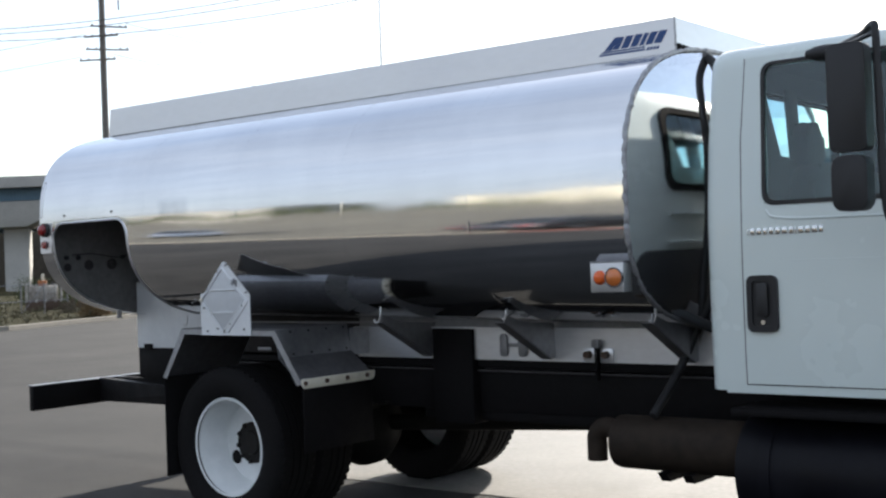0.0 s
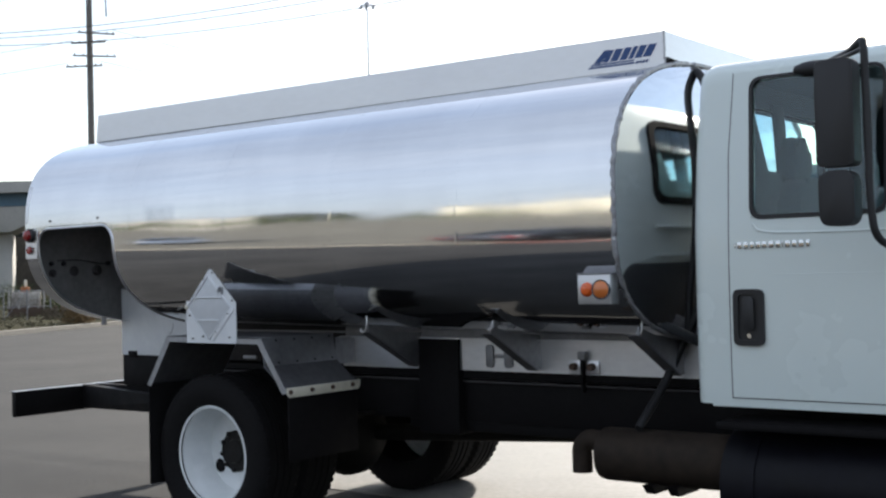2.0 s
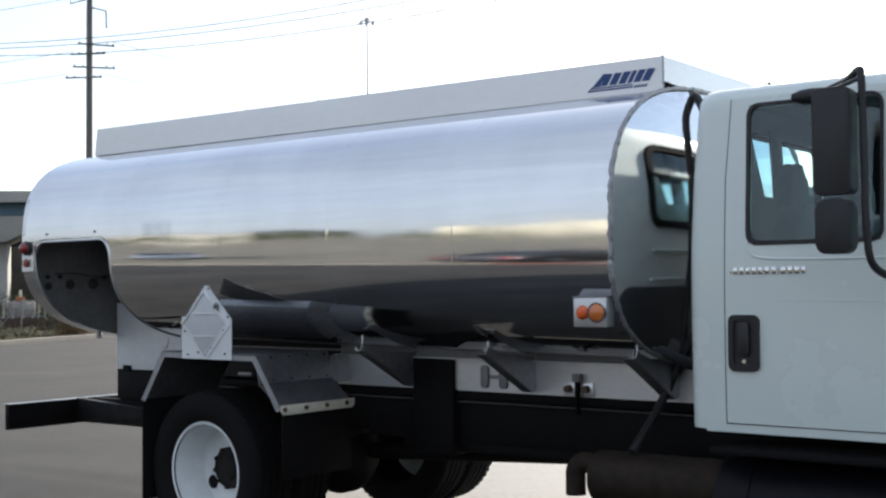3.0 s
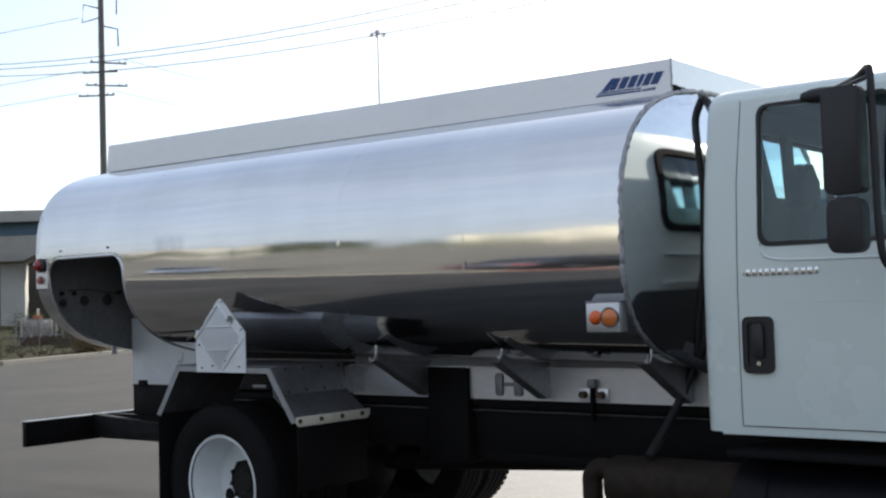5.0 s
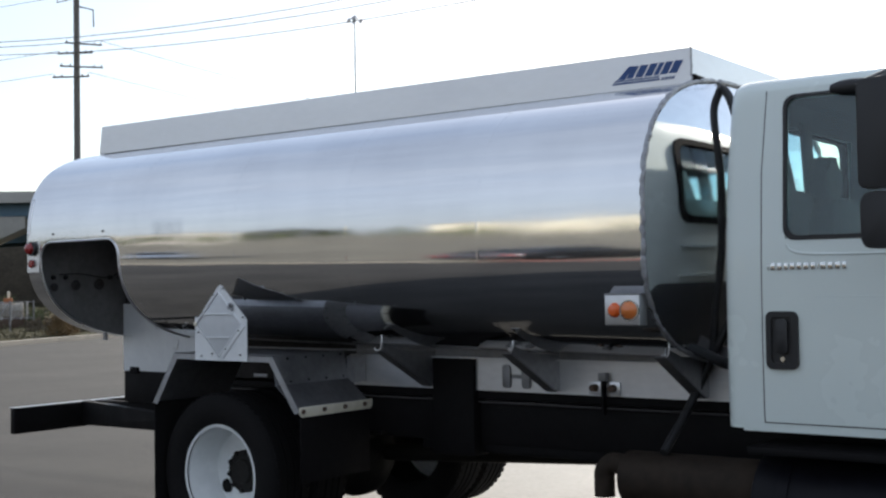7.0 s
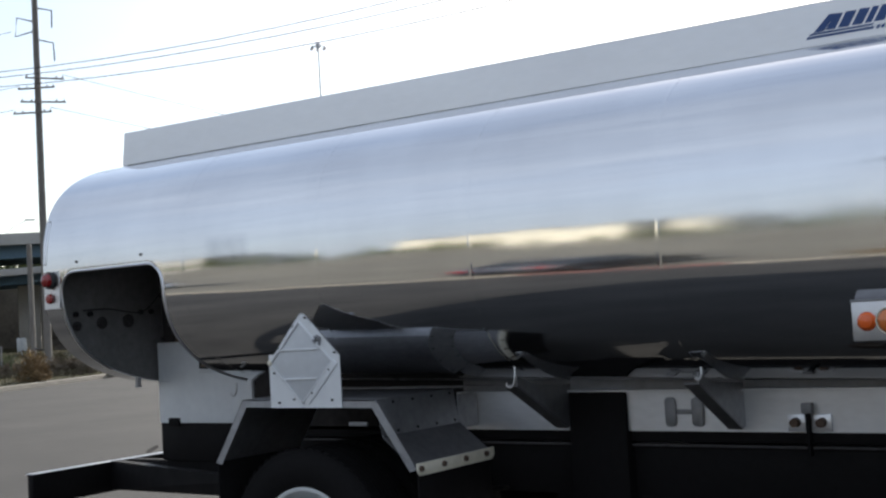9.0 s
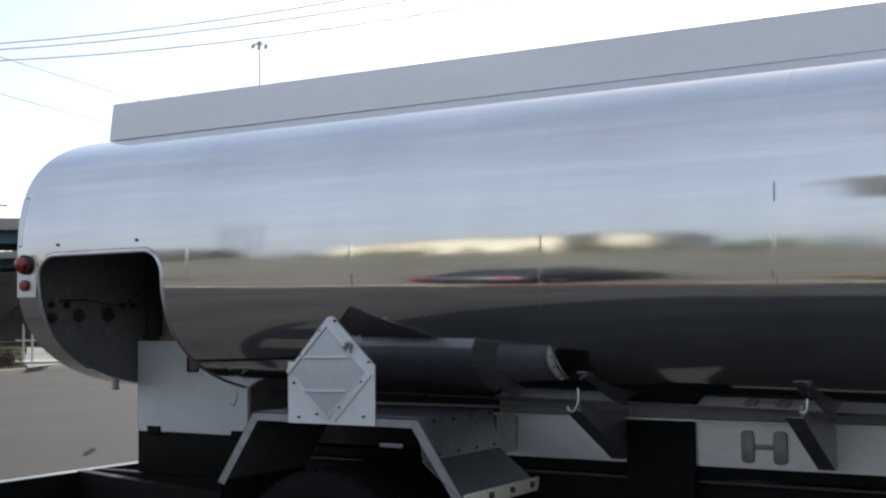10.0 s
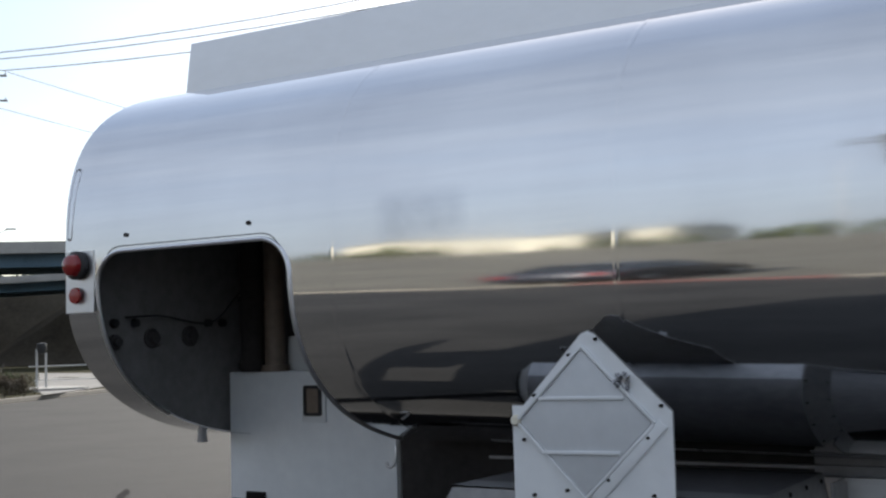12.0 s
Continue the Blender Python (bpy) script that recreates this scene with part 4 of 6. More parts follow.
def near_y(x, z):
    d = section(2000, 0.0, x)
    d = d[(d[:, 0] < -0.9)]
    return float(np.interp(z, d[:, 1], d[:, 0]))


def tail_row(x, z_end):
    """Points from under the tank up the far side, over the top and down the near side to z_end, then on to the start."""
    dense = section(2000, 0.0, x)
    k0 = int(np.argmax(dense[:, 0] < -0.45))
    order = np.concatenate([dense[k0:0:-1], dense[::-1]])
    late = np.arange(len(order)) > len(order) // 2
    near = int(np.argmax((order[:, 0] < -1.0) & (order[:, 1] < 2.15) & late))
    stop = int(np.argmax((order[:, 0] < -1.0) & (order[:, 1] < z_end) & late))
    last = int(np.argmax((order[:, 0] > -0.46) & (np.arange(len(order)) > stop)))
    up = [(x, y, z) for y, z in order[np.linspace(0, near, 150).astype(int)]]
    up += [(x, near_y(x, z), z) for z in np.linspace(order[near][1], z_end, 14)[1:]]
    return up, [(x, y, z) for y, z in order[np.linspace(stop, last, 40).astype(int)][1:]]


bm = B()
grid_ = []
for x in list(np.linspace(X_TAIL, X_OPEN0, 6))[:-1]:
    u_, d_ = tail_row(x, open_z(X_OPEN0))
    grid_.append([bm.verts.new(p) for p in u_ + d_])
for x in cols:
    u_, d_ = tail_row(x, open_z(x))
    grid_.append([bm.verts.new(p) for p in (u_ + d_ if x == cols[0] else u_)])
for a, b in zip(grid_, grid_[1:]):
    for i in range(min(len(a), len(b)) - 1):
        bm.faces.new((a[i], a[i + 1], b[i + 1], b[i]))
locker = part("locker_skin", bm, ALU, tank, "", 60)
mod = locker.modifiers.new("thickness", "SOLIDIFY")
mod.thickness, mod.offset = 0.005, -1

# bulkhead that closes the tail, its inner face seen through the opening
bm = B()
inner = section(160, -0.006, X_TAIL)[:-1]
vs = loft(bm, [[(x, y, z) for y, z in inner] for x in (X_TAIL + 0.004, X_TAIL + 0.03)])
bm.faces.new(vs[0]), bm.faces.new(vs[-1])
bulkhead = part("rear_bulkhead", bm, PRIMER, tank, "dull aluminium bulkhead with pipe brackets")

# lip round the opening
lip = [(X_OPEN1, y, z) for y, z in section(170, 0.0, X_OPEN1) if z < Z_OPEN - R_OPEN and y < -0.62]
lip += [(x, near_y(x, open_z(x)), open_z(x)) for x in reversed(cols)]
lip += [(X_OPEN0, y, z) for y, z in section(170, 0.0, X_OPEN0)[::-1] if z < Z_OPEN - R_OPEN and y < -0.88]
bm = B()
tube(bm, lip, 0.0075, 8)
part("opening_lip", bm, SHEET, tank)

# dished front head
bm = B()
rings = []
for k in range(15):
    f = 1 - k / 14.0
    rings.append([(X_HEAD + 0.095 * (1 - f ** 2) ** 0.9, y * f * 0.985, MID_Z + 0.07 + (z - MID_Z - 0.07) * f * 0.985) for y, z in ring])
rings[-1] = [(X_HEAD + 0.095, y * 0.001, MID_Z + 0.07 + (z - MID_Z) * 0.001) for y, z in ring]
loft(bm, rings)
part("front_head", bm, ALU, tank, "dished polished tank head", 60)

# rough weld along the head, and the finer ring seams
rng = random.Random(4)
bm = B()
pts = section(330, 0.002)[:-1]
tube(bm, [(X_HEAD + 0.004 * rng.uniform(-1, 1), y, z) for y, z in pts], [0.008 + 0.007 * rng.random() for _ in pts], 7, closed=True)
part("weld_bead", bm, WELD, tank, "rough grey weld bead", smooth=False)
for x in (-0.715, 0.19, 1.06, 1.937):
    bm = B()
    prof = [(-0.009, 0.0001), (-0.004, 0.0004), (0.0, 0.0006), (0.004, 0.0004), (0.009, 0.0001)]
    loft(bm, [[(x + dx, y, z) for y, z in section(160, g, x)[:-1]] for dx, g in prof])
    part("ring_seam", bm, ALU, tank, "", 60)

# bolts above the opening
for x in (-1.566, -1.032):
    bm = B()
    rod(bm, (x, -1.226, 1.988), (x, -1.241, 1.986), 0.009, 0.007, 6)
    part("bolt", bm, DUSTY, tank)

# marker lamps on the tail band
bm = B()
box(bm, -1.856, -1.719, -1.2385, -1.232, 1.735, 1.945)
plate_ = part("lamp_plate", bm, SHEET, tank)
bm = B()
lathe(bm, [(0.0, -0.044), (0.020, -0.042), (0.034, -0.032), (0.040, -0.014), (0.041, 0.0)], (-1.794, -1.248, 1.896), "y", 24)
part("marker_lamp", bm, RED, plate_, "domed red marker lamp")
bm = B()
lathe(bm, [(0.043, -0.012), (0.049, -0.008), (0.049, 0.008), (0.040, 0.008)], (-1.790, -1.250, 1.896), "y", 24)
part("lamp_bezel", bm, PLASTIC, plate_)
bm = B()
lathe(bm, [(0.0, -0.010), (0.026, -0.008), (0.029, 0.0)], (-1.797, -1.248, 1.793), "y", 24)
part("reflector", bm, RED, plate_, "round red reflector")

# long slot cover on the tail's edge, and the joint round the opening
line_z = list(np.linspace(2.225, 1.995, 9))[1:-1]
loop = [(-1.834 + 0.014 * math.cos(radians(a)), 2.225 + 0.014 * math.sin(radians(a))) for a in range(0, 181, 30)]
loop += [(-1.848 - 0.004 * (2.225 - z) / 0.23, z) for z in line_z]
loop += [(-1.842 + 0.010 * math.cos(radians(a)), 1.995 + 0.010 * math.sin(radians(a))) for a in range(180, 361, 30)]
loop += [(-1.820 - 0.012 * (2.225 - z) / 0.23, z) for z in reversed(line_z)]
bm = B()
tube(bm, [(x, near_y(x, z) - 0.001, z) for x, z in loop], 0.0016, 6, closed=True)
slot = part("slot_cover", bm, SHEET, tank)
for x, z in ((-1.830, 2.235), (-1.845, 1.990)):
    bm = B()
    rod(bm, (x, near_y(x, z), z), (x, near_y(x, z) - 0.004, z), 0.004, 0.0035, 8)
    part("rivet", bm, GREYAL, slot)
bm = B()
joint = [(x, z + 0.016 if X_OPEN0 + 0.05 < x < X_OPEN1 - 0.05 else z + 0.008) for x, z in ((x, open_z(x)) for x in cols)]
tube(bm, smooth_line([(x, near_y(x, z) - 0.0005, z) for x, z in joint], 2), 0.0016, 6)
part("opening_joint", bm, STEEL, tank)

# amber lamp box by the head
bm = B()
box(bm, 2.655, 2.832, -1.246, -1.17, 1.400, 1.540, 0.004)
lampbox = part("side_lamp_box", bm, SILL, tank, "bright aluminium lamp box")
bm = B()
box(bm, 2.652, 2.835, -1.250, -1.185, 1.539, 1.546, 0.002)
part("box_lid", bm, GREYAL, lampbox)
bm = B()
box(bm, 2.67, 2.79, -1.170, -1.05, 1.42, 1.54)
part("box_bracket", bm, STEEL, lampbox)
bm = B()
lathe(bm, [(0.0, -0.022), (0.022, -0.019), (0.032, -0.008), (0.034, 0.0)], (2.706, -1.247, 1.469), "y", 24)
part("turn_lamp", bm, ORANGE, lampbox, "small orange lamp")
bm = B()
lathe(bm, [(0.0, -0.024), (0.026, -0.021), (0.039, -0.012), (0.041, 0.0)], (2.786, -1.247, 1.469), "y", 28)
part("side_marker", bm, AMBER, lampbox, "large amber lamp")
bm = B()
lathe(bm, [(0.042, 0.0), (0.042, -0.012), (0.048, -0.012), (0.048, 0.0)], (2.786, -1.247, 1.469), "y", 28)
part("lamp_ring", bm, CHROME, lampbox)

# overturn rail round the tank's top
Y_RAIL = 0.612


def rail_side(s):
    bm = B()
    y0, y1 = sorted((s * Y_RAIL, s * (Y_RAIL - 0.006)))
    prism(bm, [(-1.886, 2.604), (2.820, 2.585), (2.820, 2.762), (-1.856, 2.803)], "y", y0, y1)
    return bm


rail = part("overturn_rail", rail_side(-1), SHEET, truck, "plain aluminium rail box along the tank top")
part("rail_side", rail_side(1), SHEET, rail)
bm = B()
box(bm, 2.814, 2.820, -Y_RAIL + 0.007, Y_RAIL - 0.007, 2.56, 2.760)
part("rail_front", bm, SHEET, rail)
bm = B()
prism(bm, [(-1.889, 2.575), (-1.883, 2.575), (-1.851, 2.801), (-1.857, 2.801)], "y", -Y_RAIL + 0.007, Y_RAIL - 0.007)
part("rail_rear", bm, SHEET, rail)
for s in (-1, 1):
    bm = B()
    prism(bm, [(-1.85, 2.794), (2.813, 2.753), (2.813, 2.757), (-1.85, 2.798)], "y", min(s * 0.585, s * 0.604), max(s * 0.585, s * 0.604))
    part("rail_lip", bm, SHEET, rail)
    bm = B()
    box(bm, -1.85, 2.82, min(s * 0.596, s * 0.604), max(s * 0.596, s * 0.604), 2.55, 2.61)
    part("rail_gasket", bm, PLASTIC, rail)
bm = B()
tube(bm, [(2.817 + 0.003 * rng.uniform(-1, 1), -0.6115, 2.575 + 0.19 * i / 30) for i in range(31)], [0.004 + 0.002 * rng.random() for _ in range(31)], 6)
part("corner_weld", bm, WELD, rail, "rough weld up the rail corner", smooth=False)
bm = B()
lathe(bm, [(0.018, 0.0), (0.018, 0.022), (0.010, 0.022), (0.010, 0.004)], (2.820, -0.578, 2.604), "x", 14)
part("drain_boss", bm, STEEL, rail)
bm = B()
for i in range(46):
    y, z = -0.6 + 0.28 * rng.random(), 2.585 + 0.03 * rng.random()
    r = 0.006 + 0.012 * rng.random()
    box(bm, 2.820, 2.832, y - r, y + r, z - r, z + r * 0.8, 0.0)
part("sealant", bm, STEEL, rail, smooth=False)

# tank maker's mark as plain slanted blue shapes
def mark(outline, first=False):
    bm = B()
    prism(bm, [(x, z - 0.006) for x, z in outline], "y", -0.6145, -0.6125)
    part("mark_bar", bm, BLUE, rail, "slanted blue bar of the maker's mark" if first else "", smooth=False)


SL = 0.62
mark([(2.402, 2.648), (2.446, 2.648), (2.496, 2.712), (2.470, 2.712)], True)
for x0, x1 in ((2.454, 2.490), (2.502, 2.545), (2.557, 2.598), (2.609, 2.634), (2.645, 2.684), (2.694, 2.738)):
    mark([(x0, 2.650), (x1, 2.649), (x1 + SL * 0.060, 2.709), (x0 + SL * 0.061, 2.711)])
mark([(2.384, 2.638), (2.640, 2.636), (2.646, 2.643), (2.390, 2.646)])
mark([(2.370, 2.624), (2.640, 2.622), (2.646, 2.631), (2.378, 2.634)])
for k in range(4):
    x0 = 2.650 + 0.019 * k
    mark([(x0, 2.620), (x0 + 0.013, 2.620), (x0 + 0.021, 2.634), (x0 + 0.008, 2.634)])

# black vent hose from the rail down in front of the head
bm = B()
tube(bm, smooth_line([(2.835, -0.352, 2.588), (2.885, -0.365, 2.562), (2.932, -0.40, 2.495), (2.962, -0.415, 2.40), (2.98, -0.425, 2.27), (2.988, -0.435, 2.10), (2.99, -0.445, 1.95), (2.988, -0.455, 1.765), (2.98, -0.47, 1.62), (2.955, -0.49, 1.455), (2.91, -0.51, 1.335), (2.85, -0.53, 1.215), (2.80, -0.58, 1.07), (2.77, -0.69, 0.93), (2.75, -0.87, 0.78)], 6), 0.022, 12)
part("vent_hose", bm, HOSE, truck, "black rubber vent hose")
bm = B()
rod(bm, (2.822, -0.350, 2.592), (2.862, -0.357, 2.575), 0.030, 0.030, 12)
part("hose_clamp", bm, GREYAL, truck)
bm = B()
tube(bm, smooth_line([(2.76, -0.86, 1.30), (2.86, -0.75, 1.27), (2.95, -0.62, 1.20), (2.98, -0.46, 1.165)], 8), 0.026, 12)
part("drain_pipe", bm, TRIM, truck, "dark grey drain pipe under the tank head")

# sill plates and outriggers under the tank
for x0, x1 in ((0.46, 1.09), (1.387, 3.06)):
    bm = B()
    box(bm, x0, x1, -0.495, -0.487, 0.996, 1.183)
    box(bm, x0, x1, -0.53, -0.495, 1.176, 1.184)
    part("sill_plate", bm, SILL, truck, "bright aluminium sill plate")
    bm = B()
    box(bm, x0, x1, 0.487, 0.495, 1.003, 1.183)
    part("sill_plate", bm, SILL, truck)
for s in (-1, 1):
    # rear length is near-black and deeper, closing the gap above the frame
    for xa, xb, mt in ((-1.0, 0.46, DARKMATT), (0.462, 3.0, GREYAL)):
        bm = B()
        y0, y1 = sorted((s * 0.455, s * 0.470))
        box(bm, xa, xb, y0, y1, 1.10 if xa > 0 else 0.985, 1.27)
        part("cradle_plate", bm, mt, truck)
    bm = B()
    y0, y1 = sorted((s * 0.471, s * 0.500))
    box(bm, -0.62, 1.08, y0, y1, 1.204, 1.214)
    part("cradle_lip", bm, GREYAL, truck)
bm = B()
box(bm, 1.082, 1.094, -0.515, -0.495, 1.003, 1.184)
box(bm, 1.094, 1.387, -0.53, -0.46, 1.178, 1.185)
part("sill_edge", bm, SHEET, truck)
for x in (1.09, 1.945, 2.815):
    for s in (-1, 1):
        bm = B()
        prism(bm, [(s * 0.497, 1.018), (s * 0.535, 1.018), (s * 0.965, 1.245), (s * 0.965, 1.285 if x > 0 else 1.34), (s * 0.80, 1.235 if x > 0 else 1.31), (s * 0.497, 1.21 if x > 0 else 1.27)], "x", x - 0.004, x + 0.004)
        outrigger = part("outrigger", bm, DULL, truck, "dull grey triangular outrigger plate")
        bm = B()
        prism(bm, [(s * 0.533, 1.017), (s * 0.540, 1.011), (s * 0.972, 1.239), (s * 0.966, 1.2445)], "x", x - 0.058, x + 0.006)
        part("flange", bm, GREYAL, outrigger, "dark folded lower flange")
for x, y, z, q_ in ((-0.77, -0.84, 1.262, 0.62), (1.085, -0.968, 1.312, 0.8), (1.965, -0.972, 1.300, 0.45), (2.826, -0.945, 1.295, 0.6)):
    bm = B()
    tube(bm, smooth_line([(x + q_ * dx, y + q_ * dy, z + q_ * dz) for dx, dy, dz in ((0, 0, 0.02), (0.004, -0.006, -0.03), (-0.006, -0.008, -0.072), (-0.028, -0.010, -0.092), (-0.05, -0.012, -0.082), (-0.05, -0.012, -0.066))], 5), 0.0055, 8)
    part("hook", bm, SILL, truck)

# hydrant plates on the sill
bm = B()
prism(bm, rounded(1.578, 1.628, 1.018, 1.148, 0.018), "y", -0.508, -0.496, 0.003)
prism(bm, rounded(1.706, 1.760, 1.018, 1.148, 0.018), "y", -0.508, -0.496, 0.003)
box(bm, 1.628, 1.706, -0.502, -0.496, 1.072, 1.094, 0.002)
part("latch_plate", bm, GREYAL, truck)
for x in (2.175, 2.285):
    bm = B()
    box(bm, x - 0.038, x + 0.038, -0.510, -0.496, 1.003, 1.073, 0.003)
    pl = part("clamp_plate", bm, SHEET, truck)
    bm = B()
    rod(bm, (x, -0.510, 1.040), (x, -0.545, 1.040), 0.021, 0.019, 10)
    part("bolt_head", bm, RUST, pl)
bm = B()
box(bm, 2.223, 2.237, -0.535, -0.500, 0.90, 1.078)
clamp = part("clamp_rod", bm, BLACK, truck)
bm = B()
box(bm, 2.208, 2.252, -0.54, -0.496, 1.078, 1.122, 0.005)
part("clamp_head", bm, GREYAL, clamp, "dull grey clamp head")

# aluminium cabinet in the open locker
bm = B()
box(bm, -1.808, -1.02, -0.470, 0.45, 1.015, 1.505, 0.004)
cabinet = part("locker_cabinet", bm, PLATE, truck, "pale aluminium cabinet below the locker")
bm = B()
box(bm, -1.440, -1.328, -0.480, -0.471, 1.315, 1.475, 0.003)
fl = part("sight_plate", bm, PLATE, cabinet)
bm = B()
ring_prism(bm, rounded(-1.424, -1.344, 1.338, 1.452, 0.010), rounded(-1.413, -1.355, 1.350, 1.440, 0.006), "y", -0.490, -0.480)
part("sight_frame", bm, PLASTIC, fl, "dark rubber window frame")
bm = B()
box(bm, -1.414, -1.354, -0.484, -0.4805, 1.349, 1.441)
part("sight_glass", bm, PIPE, fl, "small brown sight window")
bm = B()
rod(bm, (-1.62, -0.415, 1.505), (-1.62, -0.415, 2.10), 0.040, 0.040, 24)
rod(bm, (-1.62, -0.415, 1.505), (-1.62, -0.415, 1.53), 0.056, 0.056, 24)
part("riser_pipe", bm, PIPE, truck, "brown riser pipe inside the locker")
bm = B()
rod(bm, (-1.70, -0.455, 1.505), (-1.70, -0.455, 2.10), 0.046, 0.046, 24)
for z in (1.52, 1.78):
    rod(bm, (-1.70, -0.455, z), (-1.70, -0.455, z + 0.02), 0.056, 0.056, 24)
part("drop_pipe", bm, DARKMATT, truck, "dark grimy pipe beside the riser")
bm = B()
box(bm, -1.60, -1.44, -0.36, -0.34, 1.506, 1.64, 0.004)
part("valve_panel", bm, PLATE, truck)
bm = B()
tube(bm, smooth_line([(-1.80, -1.02, 1.72), (-1.79, -0.85, 1.725), (-1.79, -0.60, 1.70), (-1.76, -0.48, 1.80), (-1.70, -0.36, 1.98)], 6), 0.004, 8)
part("cable", bm, HOSE, truck)
for y in (-1.06, -0.96, -0.58, -0.50):
    bm = B()
    lathe(bm, [(0.0, 0.02), (0.014, 0.018), (0.017, 0.0)], (-1.82, y, 1.70), "x", 14)
    part("grommet", bm, PLASTIC, bulkhead)

# pipe stubs low on the bulkhead, and a drain under the tail
for y, z, r in ((-1.045, 1.632, 0.028), (-0.866, 1.645, 0.036), (-0.668, 1.650, 0.040)):
    bm = B()
    lathe(bm, [(0.0, 0.03), (r * 0.55, 0.03), (r * 0.6, 0.012), (r, 0.010), (r, 0.0)], (-1.832, y, z), "x", 20)
    part("pipe_stub", bm, DUSTY, bulkhead, "dark capped pipe stub")
bm = B()
rod(bm, (-1.80, -0.635, 1.30), (-1.80, -0.635, 1.250), 0.017, 0.017, 14)
rod(bm, (-1.80, -0.635, 1.262), (-1.80, -0.635, 1.246), 0.021, 0.021, 6)
part("drain_stub", bm, DULL, tank, "short grey drain stub")

# chassis rails, rear crossbar and underbody
for s in (-1, 1):
    bm = B()
    y0, y1 = sorted((s * 0.45, s * 0.40))
    box(bm, -1.79, 5.45, y0, y1, 0.69, 0.93, 0.004)
    y0, y1 = sorted((s * 0.47, s * 0.36))
    box(bm, -1.0, 3.1, y0, y1, 0.945, 1.006, 0.003)
    frame_rail = part("frame_rail", bm, BLACK, truck, "black steel frame rail")
    bm = B()
    y0, y1 = sorted((s * 0.476, s * 0.36))
    box(bm, -0.9, 3.3, y0, y1, 0.924, 0.934, 0.002)
    part("flange", bm, DUSTY, frame_rail, "dusty grey edge of the frame flange")
bm = B()
box(bm, -1.80, -0.85, -0.47, 0.47, 0.79, 1.014, 0.004)
box(bm, -1.72, -1.63, -0.485, -0.45, 1.0, 1.045, 0.004)
box(bm, -1.12, -1.02, -0.485, -0.45, 1.0, 1.04, 0.004)
part("sub_frame", bm, BLACK, truck, "black sub-frame box")
bm = B()
box(bm, -2.215, -2.165, -1.14, 1.14, 0.598, 0.779, 0.004)
bar = part("rear_crossbar", bm, BLACK, truck, "black rear underrun bar")
bm = B()
box(bm, -2.235, -2.160, -1.14, 1.14, 0.779, 0.783)
part("bar_flange", bm, DULL, bar)
for s in (-1, 1):
    bm = B()
    lo_ = [(-2.165, s * 0.50, 0.61), (-2.165, s * 0.57, 0.61), (-0.46, s * 0.985, 0.690), (-0.46, s * 0.925, 0.690)]
    hi_ = [(-2.165, s * 0.50, 0.786), (-2.165, s * 0.57, 0.786), (-0.46, s * 1.005, 0.786), (-0.46, s * 0.945, 0.786)]
    va, vb = [bm.verts.new(p) for p in lo_], [bm.verts.new(p) for p in hi_]
    bm.faces.new(va), bm.faces.new(vb)
    for i in range(4):
        bm.faces.new((va[i], va[(i + 1) % 4], vb[(i + 1) % 4], vb[i]))
    part("bar_bracket", bm, BLACK, truck)
for s in (-1, 1):
    bm = B()
    y0, y1 = sorted((s * 0.36, s * 0.42))
    box(bm, -2.17, -1.75, y0, y1, 0.62, 0.78, 0.004)
    part("frame_end", bm, BLACK, truck)
bm = B()
box(bm, 1.09, 1.387, -0.52, -0.38, 0.62, 1.178, 0.004)
part("frame_bracket", bm, BLACK, truck, "black frame bracket between the sill plates")
bm = B()
rod(bm, (0, -1.0, 0.49), (0, 1.0, 0.49), 0.075, 0.075, 20)
lathe(bm, [(0.05, -0.34), (0.12, -0.26), (0.22, -0.16), (0.285, -0.05), (0.285, 0.05), (0.22, 0.16), (0.12, 0.26), (0.05, 0.34)], (0.03, 0.0, 0.49), "y", 28)
rod(bm, (0.1, 0.0, 0.50), (3.3, 0.0, 0.68), 0.055, 0.055, 14)
axle = part("rear_axle", bm, STEEL, truck, "black drive axle and shaft")
for s in (-1, 1):
    for k in range(4):
        bm = B()
        h, ln = 0.60 + 0.022 * k, 0.72 - 0.10 * (3 - k)
        tube(bm, smooth_line([(-ln, s * 0.52, h + 0.07 * ln), (0, s * 0.52, h), (ln, s * 0.52, h + 0.07 * ln)], 8), 0.011, 6)
        bmesh.ops.scale(bm, vec=(1, 3.4, 1), space=Matrix.Translation((0, -s * 0.52, 0)), verts=bm.verts)
        part("spring_leaf", bm, STEEL, axle)
    bm = B()
    box(bm, -0.10, 0.10, s * 0.52 - 0.05, s * 0.52 + 0.05, 0.56, 0.72, 0.01)
    part("spring_clamp", bm, STEEL, axle)
for x in (-1.2, 0.85, 2.3, 3.6):
    bm = B()
    box(bm, x - 0.06, x + 0.06, -0.40, 0.40, 0.71, 0.90, 0.004)
    part("crossmember", bm, BLACK, truck)
bm = B()
lathe(bm, [(0.0, -0.36), (0.13, -0.35), (0.14, -0.33), (0.14, 0.33), (0.13, 0.35), (0.0, 0.36)], (1.75, 0.02, 0.78), "x", 24)
part("air_tank", bm, BLACK, truck)
bm = B()
box(bm, 0.95, 2.35, -0.44, -0.36, 0.635, 0.70, 0.006)
part("frame_liner", bm, BLACK, truck)


# low box added out of view on the far side to shade the ground under the truck
bm = B()
box(bm, 0.80, 2.95, 0.62, 1.08, 0.585, 0.94, 0.012)
part("side_box", bm, BLACK, truck, "unseen black box added under the far side to block sun")


